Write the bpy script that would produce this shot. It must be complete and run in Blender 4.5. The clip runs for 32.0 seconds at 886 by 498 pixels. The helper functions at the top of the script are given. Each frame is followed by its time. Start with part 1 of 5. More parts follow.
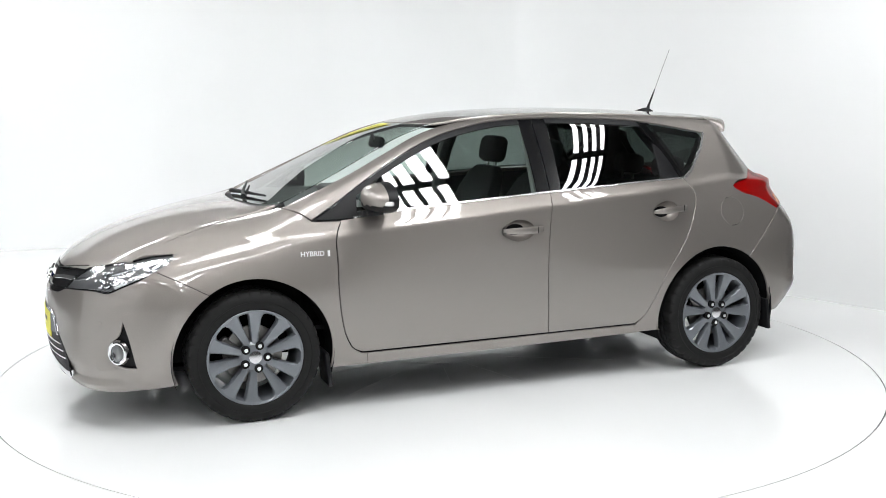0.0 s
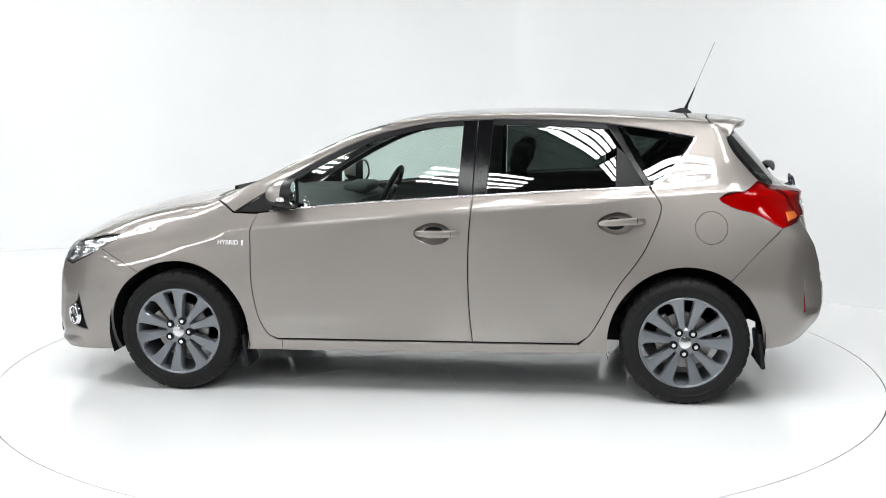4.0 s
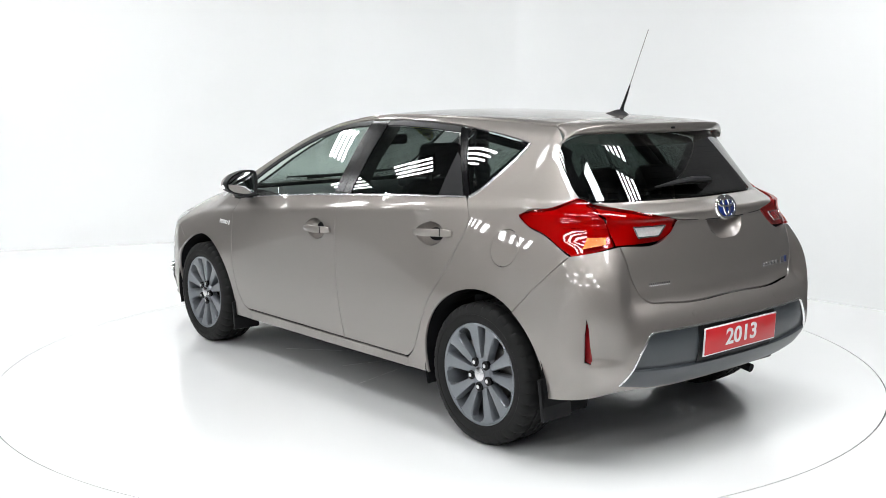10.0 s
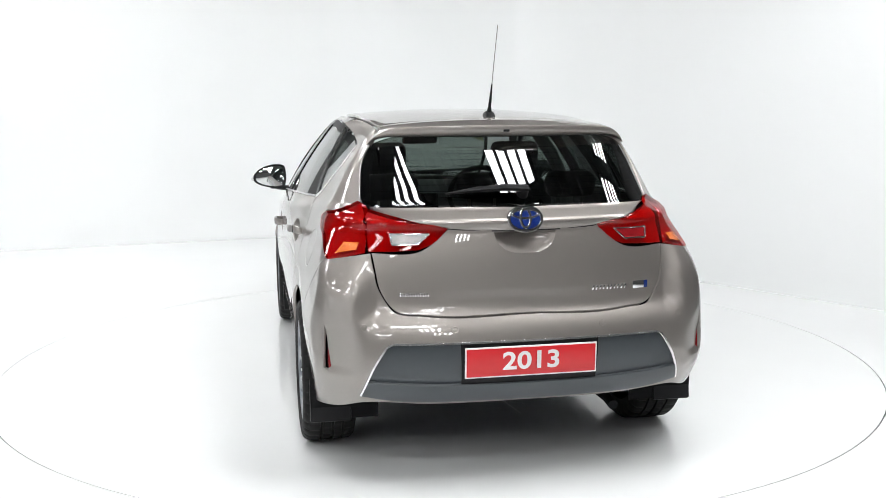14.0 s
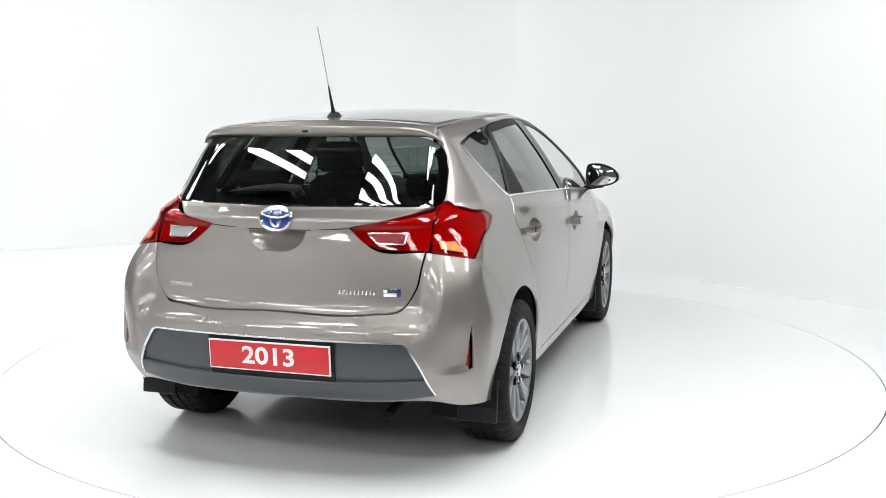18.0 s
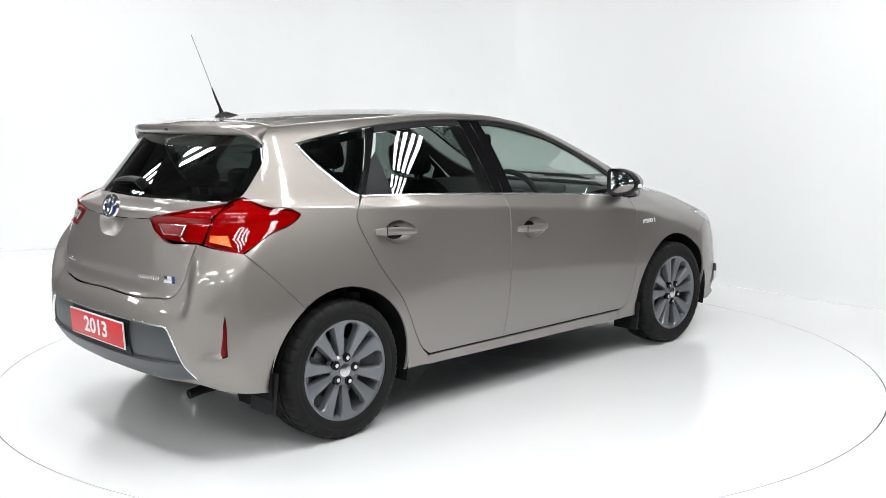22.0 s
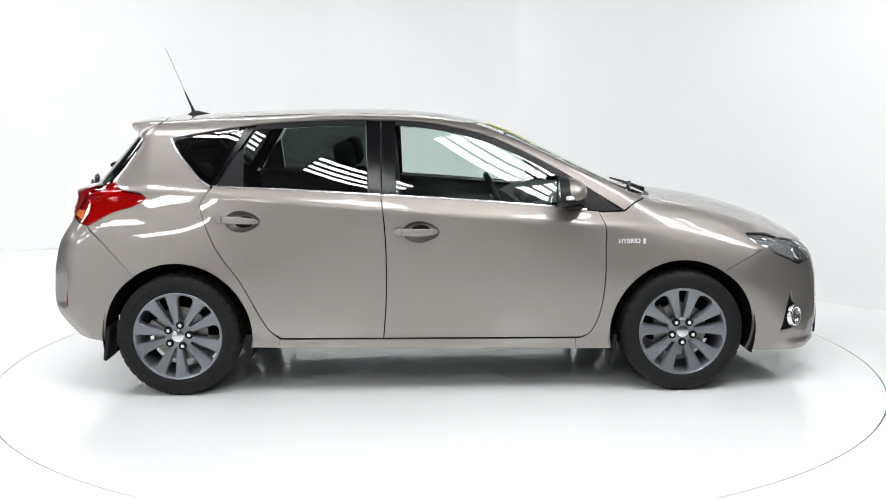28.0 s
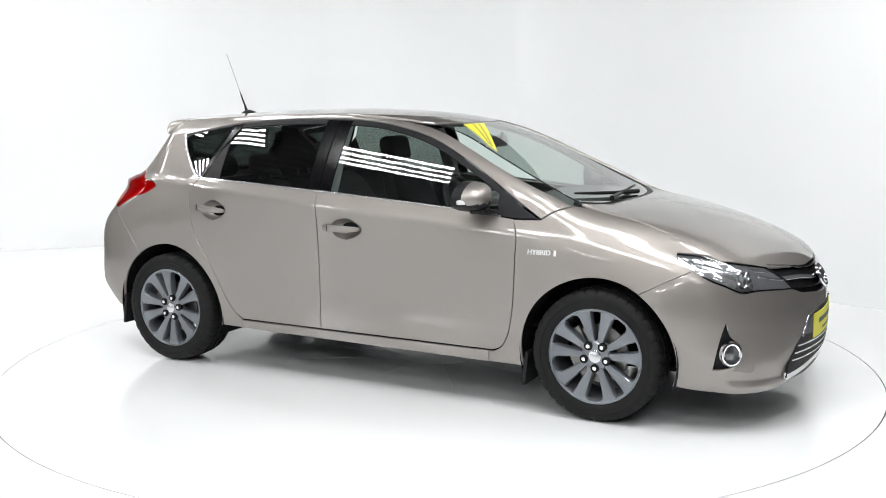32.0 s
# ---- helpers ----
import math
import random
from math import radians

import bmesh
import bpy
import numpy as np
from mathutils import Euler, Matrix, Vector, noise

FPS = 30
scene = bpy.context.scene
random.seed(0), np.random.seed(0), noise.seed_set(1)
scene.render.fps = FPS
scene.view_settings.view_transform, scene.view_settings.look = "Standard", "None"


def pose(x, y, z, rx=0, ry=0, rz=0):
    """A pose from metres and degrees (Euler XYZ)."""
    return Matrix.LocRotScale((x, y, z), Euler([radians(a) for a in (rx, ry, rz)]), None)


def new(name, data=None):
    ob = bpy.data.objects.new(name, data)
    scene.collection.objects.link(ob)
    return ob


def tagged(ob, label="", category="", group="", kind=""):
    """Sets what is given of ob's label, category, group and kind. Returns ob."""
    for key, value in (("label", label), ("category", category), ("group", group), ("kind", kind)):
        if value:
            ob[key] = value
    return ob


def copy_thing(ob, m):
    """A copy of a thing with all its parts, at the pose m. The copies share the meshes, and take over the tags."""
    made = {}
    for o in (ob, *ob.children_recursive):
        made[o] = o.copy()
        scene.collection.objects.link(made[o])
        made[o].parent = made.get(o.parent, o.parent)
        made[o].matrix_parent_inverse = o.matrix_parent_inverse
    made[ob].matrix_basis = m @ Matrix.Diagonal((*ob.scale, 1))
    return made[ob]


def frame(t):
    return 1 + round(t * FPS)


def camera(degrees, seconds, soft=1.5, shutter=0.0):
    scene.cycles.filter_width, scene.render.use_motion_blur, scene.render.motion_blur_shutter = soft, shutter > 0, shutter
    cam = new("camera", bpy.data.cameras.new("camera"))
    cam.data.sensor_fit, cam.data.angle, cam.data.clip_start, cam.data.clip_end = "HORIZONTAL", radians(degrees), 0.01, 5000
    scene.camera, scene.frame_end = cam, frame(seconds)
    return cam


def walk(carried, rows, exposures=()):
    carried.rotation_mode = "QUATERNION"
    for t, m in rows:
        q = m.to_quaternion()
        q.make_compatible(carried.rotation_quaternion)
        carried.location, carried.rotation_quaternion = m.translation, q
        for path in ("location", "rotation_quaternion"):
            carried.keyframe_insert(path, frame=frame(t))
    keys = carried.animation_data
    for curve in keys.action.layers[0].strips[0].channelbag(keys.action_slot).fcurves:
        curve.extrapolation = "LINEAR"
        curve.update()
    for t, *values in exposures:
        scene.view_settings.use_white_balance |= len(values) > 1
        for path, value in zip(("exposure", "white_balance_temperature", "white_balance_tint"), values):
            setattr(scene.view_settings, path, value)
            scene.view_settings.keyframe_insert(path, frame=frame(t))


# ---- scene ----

cam = camera(47.73, 32.0, soft=0.6)
CAM_POSE = pose(0.0, -5.8514, 1.4887, 90 - 8.273, 0, -0.330) @ pose(0, 0, 0, 0, 0, -0.328)
walk(cam, [(0.0, CAM_POSE), (32.0, CAM_POSE)])

# ---- light ----
world = bpy.data.worlds.new("studio_world")
scene.world = world
world.use_nodes = True
world.node_tree.nodes["Background"].inputs[0].default_value = (0.9, 0.95, 1.0, 1)
world.node_tree.nodes["Background"].inputs[1].default_value = 0.15
scene.view_settings.exposure = -0.05
TUBE_GLOW = 31.0


# ---- materials ----
def material(name, colour, rough=0.5, metal=0.0, coat=0.0, grain=0.0, scale=30.0, bump=0.0, spec=0.5, **more):
    m = bpy.data.materials.new(name)
    m.use_nodes = True
    nt = m.node_tree
    b = nt.nodes["Principled BSDF"]
    b.inputs["Base Color"].default_value = (*colour, 1)
    b.inputs["Roughness"].default_value = rough
    b.inputs["Metallic"].default_value = metal
    b.inputs["Coat Weight"].default_value = coat
    b.inputs["Coat Roughness"].default_value = 0.03
    b.inputs["Specular IOR Level"].default_value = spec
    for k, v in more.items():
        b.inputs[k].default_value = v
    if grain or bump:
        tc = nt.nodes.new("ShaderNodeTexCoord")
        big = nt.nodes.new("ShaderNodeTexNoise")
        big.inputs["Scale"].default_value = scale
        big.inputs["Detail"].default_value = 6
        nt.links.new(tc.outputs["Object"], big.inputs["Vector"])
        if grain:
            mix = nt.nodes.new("ShaderNodeMix")
            mix.data_type = "RGBA"
            mix.inputs["A"].default_value = (*[c * (1 - grain) for c in colour], 1)
            mix.inputs["B"].default_value = (*[min(1, c * (1 + grain)) for c in colour], 1)
            nt.links.new(big.outputs["Fac"], mix.inputs["Factor"])
            nt.links.new(mix.outputs["Result"], b.inputs["Base Color"])
            rr = nt.nodes.new("ShaderNodeMapRange")
            rr.inputs["To Min"].default_value = max(0.02, rough * (1 - grain))
            rr.inputs["To Max"].default_value = min(1, rough * (1 + grain))
            nt.links.new(big.outputs["Fac"], rr.inputs["Value"])
            nt.links.new(rr.outputs["Result"], b.inputs["Roughness"])
        if bump:
            fine = nt.nodes.new("ShaderNodeTexNoise")
            fine.inputs["Scale"].default_value = scale * 6
            nt.links.new(tc.outputs["Object"], fine.inputs["Vector"])
            bp = nt.nodes.new("ShaderNodeBump")
            bp.inputs["Strength"].default_value = bump
            bp.inputs["Distance"].default_value = 0.002
            nt.links.new(fine.outputs["Fac"], bp.inputs["Height"])
            nt.links.new(bp.outputs["Normal"], b.inputs["Normal"])
    return m


def car_paint():
    """Warm grey-bronze metallic with fine flakes under a clear coat."""
    m = material("paint_bronze_grey", (0.24, 0.21, 0.19), 0.49, 0.82, 1.0)
    m.node_tree.nodes["Principled BSDF"].inputs["Coat IOR"].default_value = 1.6
    nt = m.node_tree
    b = nt.nodes["Principled BSDF"]
    tc = nt.nodes.new("ShaderNodeTexCoord")
    flake = nt.nodes.new("ShaderNodeTexVoronoi")
    flake.inputs["Scale"].default_value = 900
    nt.links.new(tc.outputs["Object"], flake.inputs["Vector"])
    mix = nt.nodes.new("ShaderNodeMix")
    mix.data_type = "RGBA"
    b.inputs["Coat Roughness"].default_value = 0.012
    mix.inputs["A"].default_value = (0.262, 0.238, 0.222, 1)
    mix.inputs["B"].default_value = (0.318, 0.290, 0.272, 1)
    sep = nt.nodes.new("ShaderNodeSeparateColor")
    nt.links.new(flake.outputs["Color"], sep.inputs["Color"])
    nt.links.new(sep.outputs["Red"], mix.inputs["Factor"])
    nt.links.new(mix.outputs["Result"], b.inputs["Base Color"])
    return m


def glass_pane(name, tint, rough=0.0, sheen=(0.90, 0.085)):
    """Thin pane: tinted see-through with a mirror-like face."""
    m = bpy.data.materials.new(name)
    m.use_nodes = True
    nt = m.node_tree
    nt.nodes.clear()
    out = nt.nodes.new("ShaderNodeOutputMaterial")
    mix = nt.nodes.new("ShaderNodeMixShader")
    clear = nt.nodes.new("ShaderNodeBsdfTransparent")
    clear.inputs["Color"].default_value = (*tint, 1)
    gloss = nt.nodes.new("ShaderNodeBsdfGlossy")
    gloss.inputs["Roughness"].default_value = rough
    lw = nt.nodes.new("ShaderNodeLayerWeight")
    lw.inputs["Blend"].default_value = 0.5
    po = nt.nodes.new("ShaderNodeMath")
    po.operation = "POWER"
    po.inputs[1].default_value = 3.3
    nt.links.new(lw.outputs["Facing"], po.inputs[0])
    ma = nt.nodes.new("ShaderNodeMath")
    ma.operation = "MULTIPLY_ADD"
    ma.inputs[1].default_value, ma.inputs[2].default_value = sheen
    nt.links.new(po.outputs[0], ma.inputs[0])
    nt.links.new(ma.outputs[0], mix.inputs["Fac"])
    nt.links.new(clear.outputs[0], mix.inputs[1])
    nt.links.new(gloss.outputs[0], mix.inputs[2])
    nt.links.new(mix.outputs[0], out.inputs["Surface"])
    return m


def glow(name, colour, strength):
    m = bpy.data.materials.new(name)
    m.use_nodes = True
    b = m.node_tree.nodes["Principled BSDF"]
    b.inputs["Emission Color"].default_value = (*colour, 1)
    b.inputs["Emission Strength"].default_value = strength
    return m


PAINT = car_paint()
WHITE_WALL = material("white_wall_paint", (0.86, 0.87, 0.87), 0.6, grain=0.015, scale=1.5, bump=0.02)
WHITE_FLOOR = material("white_gloss_floor", (0.86, 0.87, 0.87), 0.16, grain=0.02, scale=2.0, coat=0.4)
HALL_FLOOR = material("grey_concrete", (0.13, 0.13, 0.128), 0.55, grain=0.2, scale=1.5, bump=0.1)
HALL_WALL = material("grey_hall_wall", (0.05, 0.05, 0.051), 0.7, grain=0.2, scale=1.2)
DARK_CEILING = material("dark_ceiling_sheet", (0.12, 0.12, 0.122), 0.6, grain=0.2, scale=3)
BLACK_PLASTIC = material("black_plastic", (0.010, 0.010, 0.011), 0.45, spec=0.2, grain=0.15, scale=60, bump=0.1)
GLOSS_BLACK = material("gloss_black_trim", (0.003, 0.003, 0.0035), 0.18, spec=0.2)
DARK_HULL = material("dark_underbody", (0.010, 0.010, 0.011), 0.8, spec=0.12, grain=0.2, scale=20)
RUBBER = material("tyre_rubber", (0.014, 0.014, 0.014), 0.6, spec=0.14, grain=0.25, scale=45, bump=0.15)
RIM_GREY = material("grey_alloy_paint", (0.19, 0.205, 0.226), 0.33, 0.5, 0.35, grain=0.05, scale=80)
STEEL = material("brake_steel", (0.25, 0.245, 0.235), 0.35, 0.9, grain=0.15, scale=40)
CHROME = material("chrome", (0.85, 0.86, 0.88), 0.06, 1.0)
TRIM_CHROME = material("window_trim_chrome", (0.80, 0.80, 0.81), 0.24, 0.95)
SATIN_CHROME = material("satin_chrome", (0.70, 0.70, 0.72), 0.18, 1.0)
GREY_PLASTIC = material("dark_grey_plastic", (0.052, 0.060, 0.068), 0.36, grain=0.06, scale=50, bump=0.05)
SEAT_CLOTH = material("charcoal_seat_cloth", (0.014, 0.0145, 0.016), 0.85, grain=0.25, scale=120, bump=0.3)
CLEAR_GLASS = glass_pane("clear_green_glass", (0.79, 0.88, 0.84))
SCREEN_GLASS = glass_pane("windscreen_glass", (0.80, 0.89, 0.85), 0.0, (1.0, 0.11))
DARK_GLASS = glass_pane("privacy_glass", (0.18, 0.212, 0.20))
LAMP_CLEAR = glass_pane("clear_lamp_lens", (0.95, 0.96, 0.97), 0.0, (0.6, 0.05))
TUBE = glow("tube_glow", (0.99, 1.0, 1.005), TUBE_GLOW)
SEAM_WHITE = material("worn_white_seam", (0.75, 0.76, 0.76), 0.8, grain=0.1, scale=40)
RED_LENS = glass_pane("red_lamp_lens", (0.66, 0.014, 0.018), 0.0, (0.5, 0.04))
LAMP_BACK = material("lamp_backing", (0.62, 0.61, 0.60), 0.4, 0.0, grain=0.12, scale=70, bump=0.4)
LAMP_SILVER = material("lamp_reflector", (0.82, 0.82, 0.82), 0.25, 0.2, grain=0.12, scale=70, bump=0.6)
LAMP_MIRROR = material("lamp_mirror", (0.80, 0.80, 0.80), 0.16, 0.85, grain=0.1, scale=60, bump=0.15)
LAMP_DARK = material("lamp_housing", (0.12, 0.122, 0.126), 0.22, 0.1, grain=0.1, scale=60)
RED_REFLECTOR = material("red_reflector", (0.22, 0.006, 0.009), 0.2, 0.0, 0.5, grain=0.15, scale=150, bump=0.3)
PLATE_RED = material("red_plate", (0.62, 0.022, 0.028), 0.3, grain=0.03, scale=10)
PLATE_WHITE = material("white_plate", (0.82, 0.82, 0.82), 0.35)
PLATE_YELLOW = material("yellow_plate", (0.80, 0.76, 0.06), 0.4, grain=0.03, scale=10)
INK = material("grey_print", (0.12, 0.12, 0.10), 0.5)
BADGE_BLUE = material("blue_badge", (0.012, 0.035, 0.22), 0.2, 0.3, 1.0)
MIRROR = material("mirror_glass", (0.9, 0.92, 0.92), 0.01, 1.0)
ROOF_CLOTH = material("grey_roof_cloth", (0.085, 0.086, 0.086), 0.9, grain=0.05, scale=80)
HEADLINER = material("pale_headliner", (0.22, 0.22, 0.215), 0.9, grain=0.05, scale=80)
DASH = material("charcoal_dashboard", (0.085, 0.09, 0.092), 0.6, grain=0.1, scale=90, bump=0.15)
AMBER = material("amber_indicator", (0.68, 0.14, 0.012), 0.25, 0.2, 0.6, grain=0.3, scale=90, bump=0.6)
LAMP_DARKRED = material("dark_red_rib", (0.12, 0.01, 0.012), 0.3, 0.1, 0.5)
PALE_PRINT = material("pale_print", (0.42, 0.40, 0.10), 0.5)
BADGE_SILVER = material("badge_silver", (0.84, 0.84, 0.85), 0.3, 0.2)
REVERSE_LENS = material("grey_reversing_lens", (0.42, 0.41, 0.41), 0.2, 0.3, 0.6, grain=0.35, scale=160, bump=0.8)
FOG_GLASS = material("fog_glass", (0.16, 0.165, 0.17), 0.1, 0.6, 0.8)

# ---- body form: a smooth solid made of side, top, nose and tail surfaces ----
def curve(xs, ys, soft=0.0, lo=-3.0, hi=3.0, n=3001):
    """A smooth function through a few design points."""
    xs, ys = np.array(xs, float), np.array(ys, float)
    h = np.diff(xs)
    d = np.diff(ys) / h
    m = np.concatenate([[d[0]], (d[:-1] * h[1:] + d[1:] * h[:-1]) / (h[1:] + h[:-1]), [d[-1]]])
    g = np.linspace(lo, hi, n)
    q = np.clip(g, xs[0], xs[-1])
    i = np.clip(np.searchsorted(xs, q) - 1, 0, len(h) - 1)
    u = (q - xs[i]) / h[i]
    v = ((1 + 2 * u) * (1 - u) ** 2 * ys[i] + u * (1 - u) ** 2 * h[i] * m[i]
         + u * u * (3 - 2 * u) * ys[i + 1] + u * u * (u - 1) * h[i] * m[i + 1])
    v = v + np.where(g < xs[0], (g - xs[0]) * m[0], 0) + np.where(g > xs[-1], (g - xs[-1]) * m[-1], 0)
    if soft:
        step = (hi - lo) / (n - 1)
        k = np.arange(-int(3 * soft / step), int(3 * soft / step) + 1) * step
        w = np.exp(-k * k / (2 * soft * soft))
        pad = len(k) // 2
        v = np.convolve(np.concatenate([np.full(pad, v[0]), v, np.full(pad, v[-1])]), w / w.sum(), "valid")
    return lambda x: np.interp(x, g, v)


TOP_LINE = curve([-1.75, -1.5, -1.18, -0.85, -0.6, -0.2, 0.0, 0.135, 0.3, 0.465, 0.63, 0.8, 0.965, 1.1, 1.2, 1.32, 1.47, 1.64, 1.81, 1.95, 2.05, 2.15],
                 [1.392, 1.422, 1.442, 1.456, 1.462, 1.455, 1.440, 1.422, 1.385, 1.330, 1.254, 1.170, 1.085, 1.022, 0.996, 0.985, 0.966, 0.932, 0.883, 0.828, 0.775, 0.700], 0.03)
CROWN = curve([-1.7, -1.0, 0.0, 0.35, 0.8, 1.1, 1.4, 1.8, 2.1], [0.14, 0.12, 0.085, 0.085, 0.065, 0.035, 0.10, 0.18, 0.22], 0.06)
LEAN = curve([-1.9, -1.5, -1.13, -0.95, -0.7, -0.3, 0.4, 0.8, 1.05, 1.4, 1.8], [0.156, 0.139, 0.100, 0.055, 0.020, 0.0, 0.006, 0.022, 0.050, 0.086, 0.116], 0.06)
WIDTH = curve([-2.0, -1.7, -1.3, -0.6, 0.0, 0.6, 1.3, 1.7, 2.0], [0.815, 0.845, 0.866, 0.866, 0.866, 0.864, 0.866, 0.862, 0.850], 0.06)
LOW = curve([0.10, 0.15, 0.20, 0.30, 0.45, 0.60, 0.70, 1.6], [-0.11, -0.074, -0.050, -0.034, -0.013, -0.002, 0.0, 0.0], 0.02)
INSET = 0.044
SHOULDER = curve([-0.30, -0.08, -0.03, -0.004, 0.004, 0.03, 0.085, 0.12], [0.0, -0.015, -0.01, 0.005, 0.05, 0.38, 1.0, 1.38], 0.0025)
NOSE = curve([0.10, 0.15, 0.20, 0.30, 0.45, 0.55, 0.65, 0.75, 0.85, 1.5], [2.02, 2.105, 2.163, 2.195, 2.203, 2.20, 2.175, 2.135, 2.08, 1.7], 0.02)
NOSE_BOW = curve([0.15, 0.24, 0.32, 0.45, 0.9], [0.25, 0.25, 0.29, 0.33, 0.33], 0.02)
TAIL = curve([0.15, 0.20, 0.30, 0.37, 0.42, 0.46, 0.55, 0.60, 0.635, 0.66, 0.68, 0.70, 0.78, 0.86, 0.94, 1.0, 1.045, 1.058, 1.070, 1.086, 1.10, 1.12, 1.20, 1.32, 1.36, 1.40, 1.46],
             [-1.78, -1.84, -1.955, -2.014, -2.040, -2.049, -2.052, -2.044, -2.031, -2.016, -2.001, -1.991, -1.984, -1.977, -1.963, -1.948, -1.938, -1.893, -1.852, -1.8355, -1.8235, -1.8062, -1.7370, -1.6315, -1.5960, -1.560, -1.506], 0.007)
TAIL_OUT = curve([0.15, 0.20, 0.30, 0.37, 0.42, 0.46, 0.55, 0.64, 0.70, 0.80, 0.90, 1.0, 1.045, 1.075, 1.10, 1.20, 1.32, 1.36, 1.40, 1.46],
                 [-1.78, -1.84, -1.955, -2.014, -2.046, -2.056, -2.058, -2.058, -2.052, -2.030, -1.990, -1.955, -1.935, -1.885, -1.845, -1.765, -1.669, -1.637, -1.605, -1.56], 0.008)
TAIL_CURVE = curve([0.2, 0.6, 0.9, 1.05, 1.1, 1.32, 1.4], [0.75, 0.75, 1.1, 3.0, 3.4, 5.4, 6.0], 0.03)
TAIL_BOW = curve([0.2, 0.6, 0.9, 1.05, 1.2, 1.4], [0.13, 0.13, 0.20, 0.25, 0.26, 0.25], 0.03)


def crease(x):
    return 0.940 - 0.083 * x


def smooth_max(a, b, k):
    h = np.maximum(k - np.abs(a - b), 0) / k
    return np.maximum(a, b) + h * h * k / 4


def side_y(x, z):
    d = z - crease(x)
    h = np.maximum(d - 0.085, 0)
    up = INSET * SHOULDER(np.clip(d, -0.3, 0.085)) + 0.52 * h + 0.42 * h * h
    ahead = np.clip((x - 0.88) / 0.40, 0, 1)
    ahead = ahead * ahead * (3 - 2 * ahead)
    arc = np.maximum(d + 0.07, 0)
    up = up * (1 - ahead) + (1.8 * arc * arc) * ahead
    q = np.maximum((z - 0.56) / (crease(x) + 0.02 - 0.56), 0)
    lean = np.minimum(q, 1) ** 1.6 + ahead * 0.128 * (1 - np.exp(-np.maximum(q - 1, 0) / 0.08))
    tuck = np.maximum(0.57 - z, 0) ** 1.3 * np.clip((x - 1.42) / 0.40, 0, 1) * 0.24
    return WIDTH(x) + LOW(z) - up - LEAN(x) * lean - tuck


def solid(x, y, z):
    """Below zero inside the body."""
    y = np.abs(y)
    side = y - side_y(x, z)
    crown = CROWN(x) * y * y
    top = z - (TOP_LINE(x) - crown)
    nose = x - (NOSE(z) - NOSE_BOW(z) * y ** 2 - 0.95 * y ** 8)
    out = np.clip((y - 0.59) / 0.09, 0, 1)
    out = out * out * (3 - 2 * out) * np.clip((1.03 - z) / 0.10, 0, 1)
    tail = (TAIL(z) * (1 - out) + TAIL_OUT(z) * out + TAIL_BOW(z) * y ** 2 + TAIL_CURVE(z) * y ** 8) - x
    nearer = np.clip((x - 0.95) / 0.35, 0, 1)
    f = smooth_max(side, top, 0.055 + 0.07 * nearer * nearer * (3 - 2 * nearer))
    f = smooth_max(f, nose, 0.07)
    return smooth_max(f, tail, 0.04)


def meet(a, b, steps=26):
    """Where the way from a (outside) to b (inside) enters the body."""
    a, b = np.array(a, float), np.array(b, float)
    for _ in range(steps):
        m = (a + b) / 2
        out = solid(m[:, 0], m[:, 1], m[:, 2]) > 0
        a = np.where(out[:, None], m, a)
        b = np.where(out[:, None], b, m)
    return (a + b) / 2


def slope(p, h=0.005):
    g = np.stack([solid(p[:, 0] + h * (k == 0), p[:, 1] + h * (k == 1), p[:, 2] + h * (k == 2))
                  - solid(p[:, 0] - h * (k == 0), p[:, 1] - h * (k == 1), p[:, 2] - h * (k == 2)) for k in range(3)], -1)
    return g / np.maximum(np.linalg.norm(g, axis=1), 1e-9)[:, None]

# ---- building helpers ----
def link_mesh(name, verts, faces, mat, parent=None, label="", smooth=True, normals=None):
    me = bpy.data.meshes.new(name)
    me.from_pydata([tuple(v) for v in verts], [], [tuple(f) for f in faces])
    me.materials.append(mat)
    if smooth:
        me.shade_smooth()
    if normals is not None:
        me.normals_split_custom_set_from_vertices([tuple(n) for n in normals])
    ob = new(name, me)
    if parent is not None:
        ob.parent = parent
    if label:
        tagged(ob, label)
    return ob


def part(name, bm, mat, parent, label="", smooth=True, sharp=35):
    """Links a bmesh as one mesh object under a thing or part."""
    bmesh.ops.recalc_face_normals(bm, faces=bm.faces)
    me = bpy.data.meshes.new(name)
    bm.to_mesh(me)
    bm.free()
    me.materials.append(mat)
    if smooth:
        me.shade_smooth()
        me.set_sharp_from_angle(angle=radians(sharp))
    ob = new(name, me)
    if parent is not None:
        ob.parent = parent
    if label:
        tagged(ob, label)
    return ob


def add_box(bm, centre, size, bevel=0.0, m=None, segs=2):
    r = bmesh.ops.create_cube(bm, size=1.0)
    vs = r["verts"]
    bmesh.ops.scale(bm, verts=vs, vec=size)
    if bevel:
        es = list({e for v in vs for e in v.link_edges})
        b = bmesh.ops.bevel(bm, geom=es, offset=bevel, segments=segs, affect="EDGES", profile=0.5)
        vs = list({v for f in b["faces"] for v in f.verts} | {v for v in vs if v.is_valid})
    mat = Matrix.Translation(centre)
    if m is not None:
        mat = mat @ m
    bmesh.ops.transform(bm, matrix=mat, verts=vs)
    return vs


def add_cyl(bm, a, b, r1, r2=None, n=16, caps=True):
    a, b = Vector(a), Vector(b)
    d = b - a
    m = Matrix.Translation((a + b) / 2) @ d.to_track_quat("Z", "Y").to_matrix().to_4x4()
    bmesh.ops.create_cone(bm, cap_ends=caps, segments=n, radius1=r1, radius2=r1 if r2 is None else r2, depth=d.length, matrix=m)


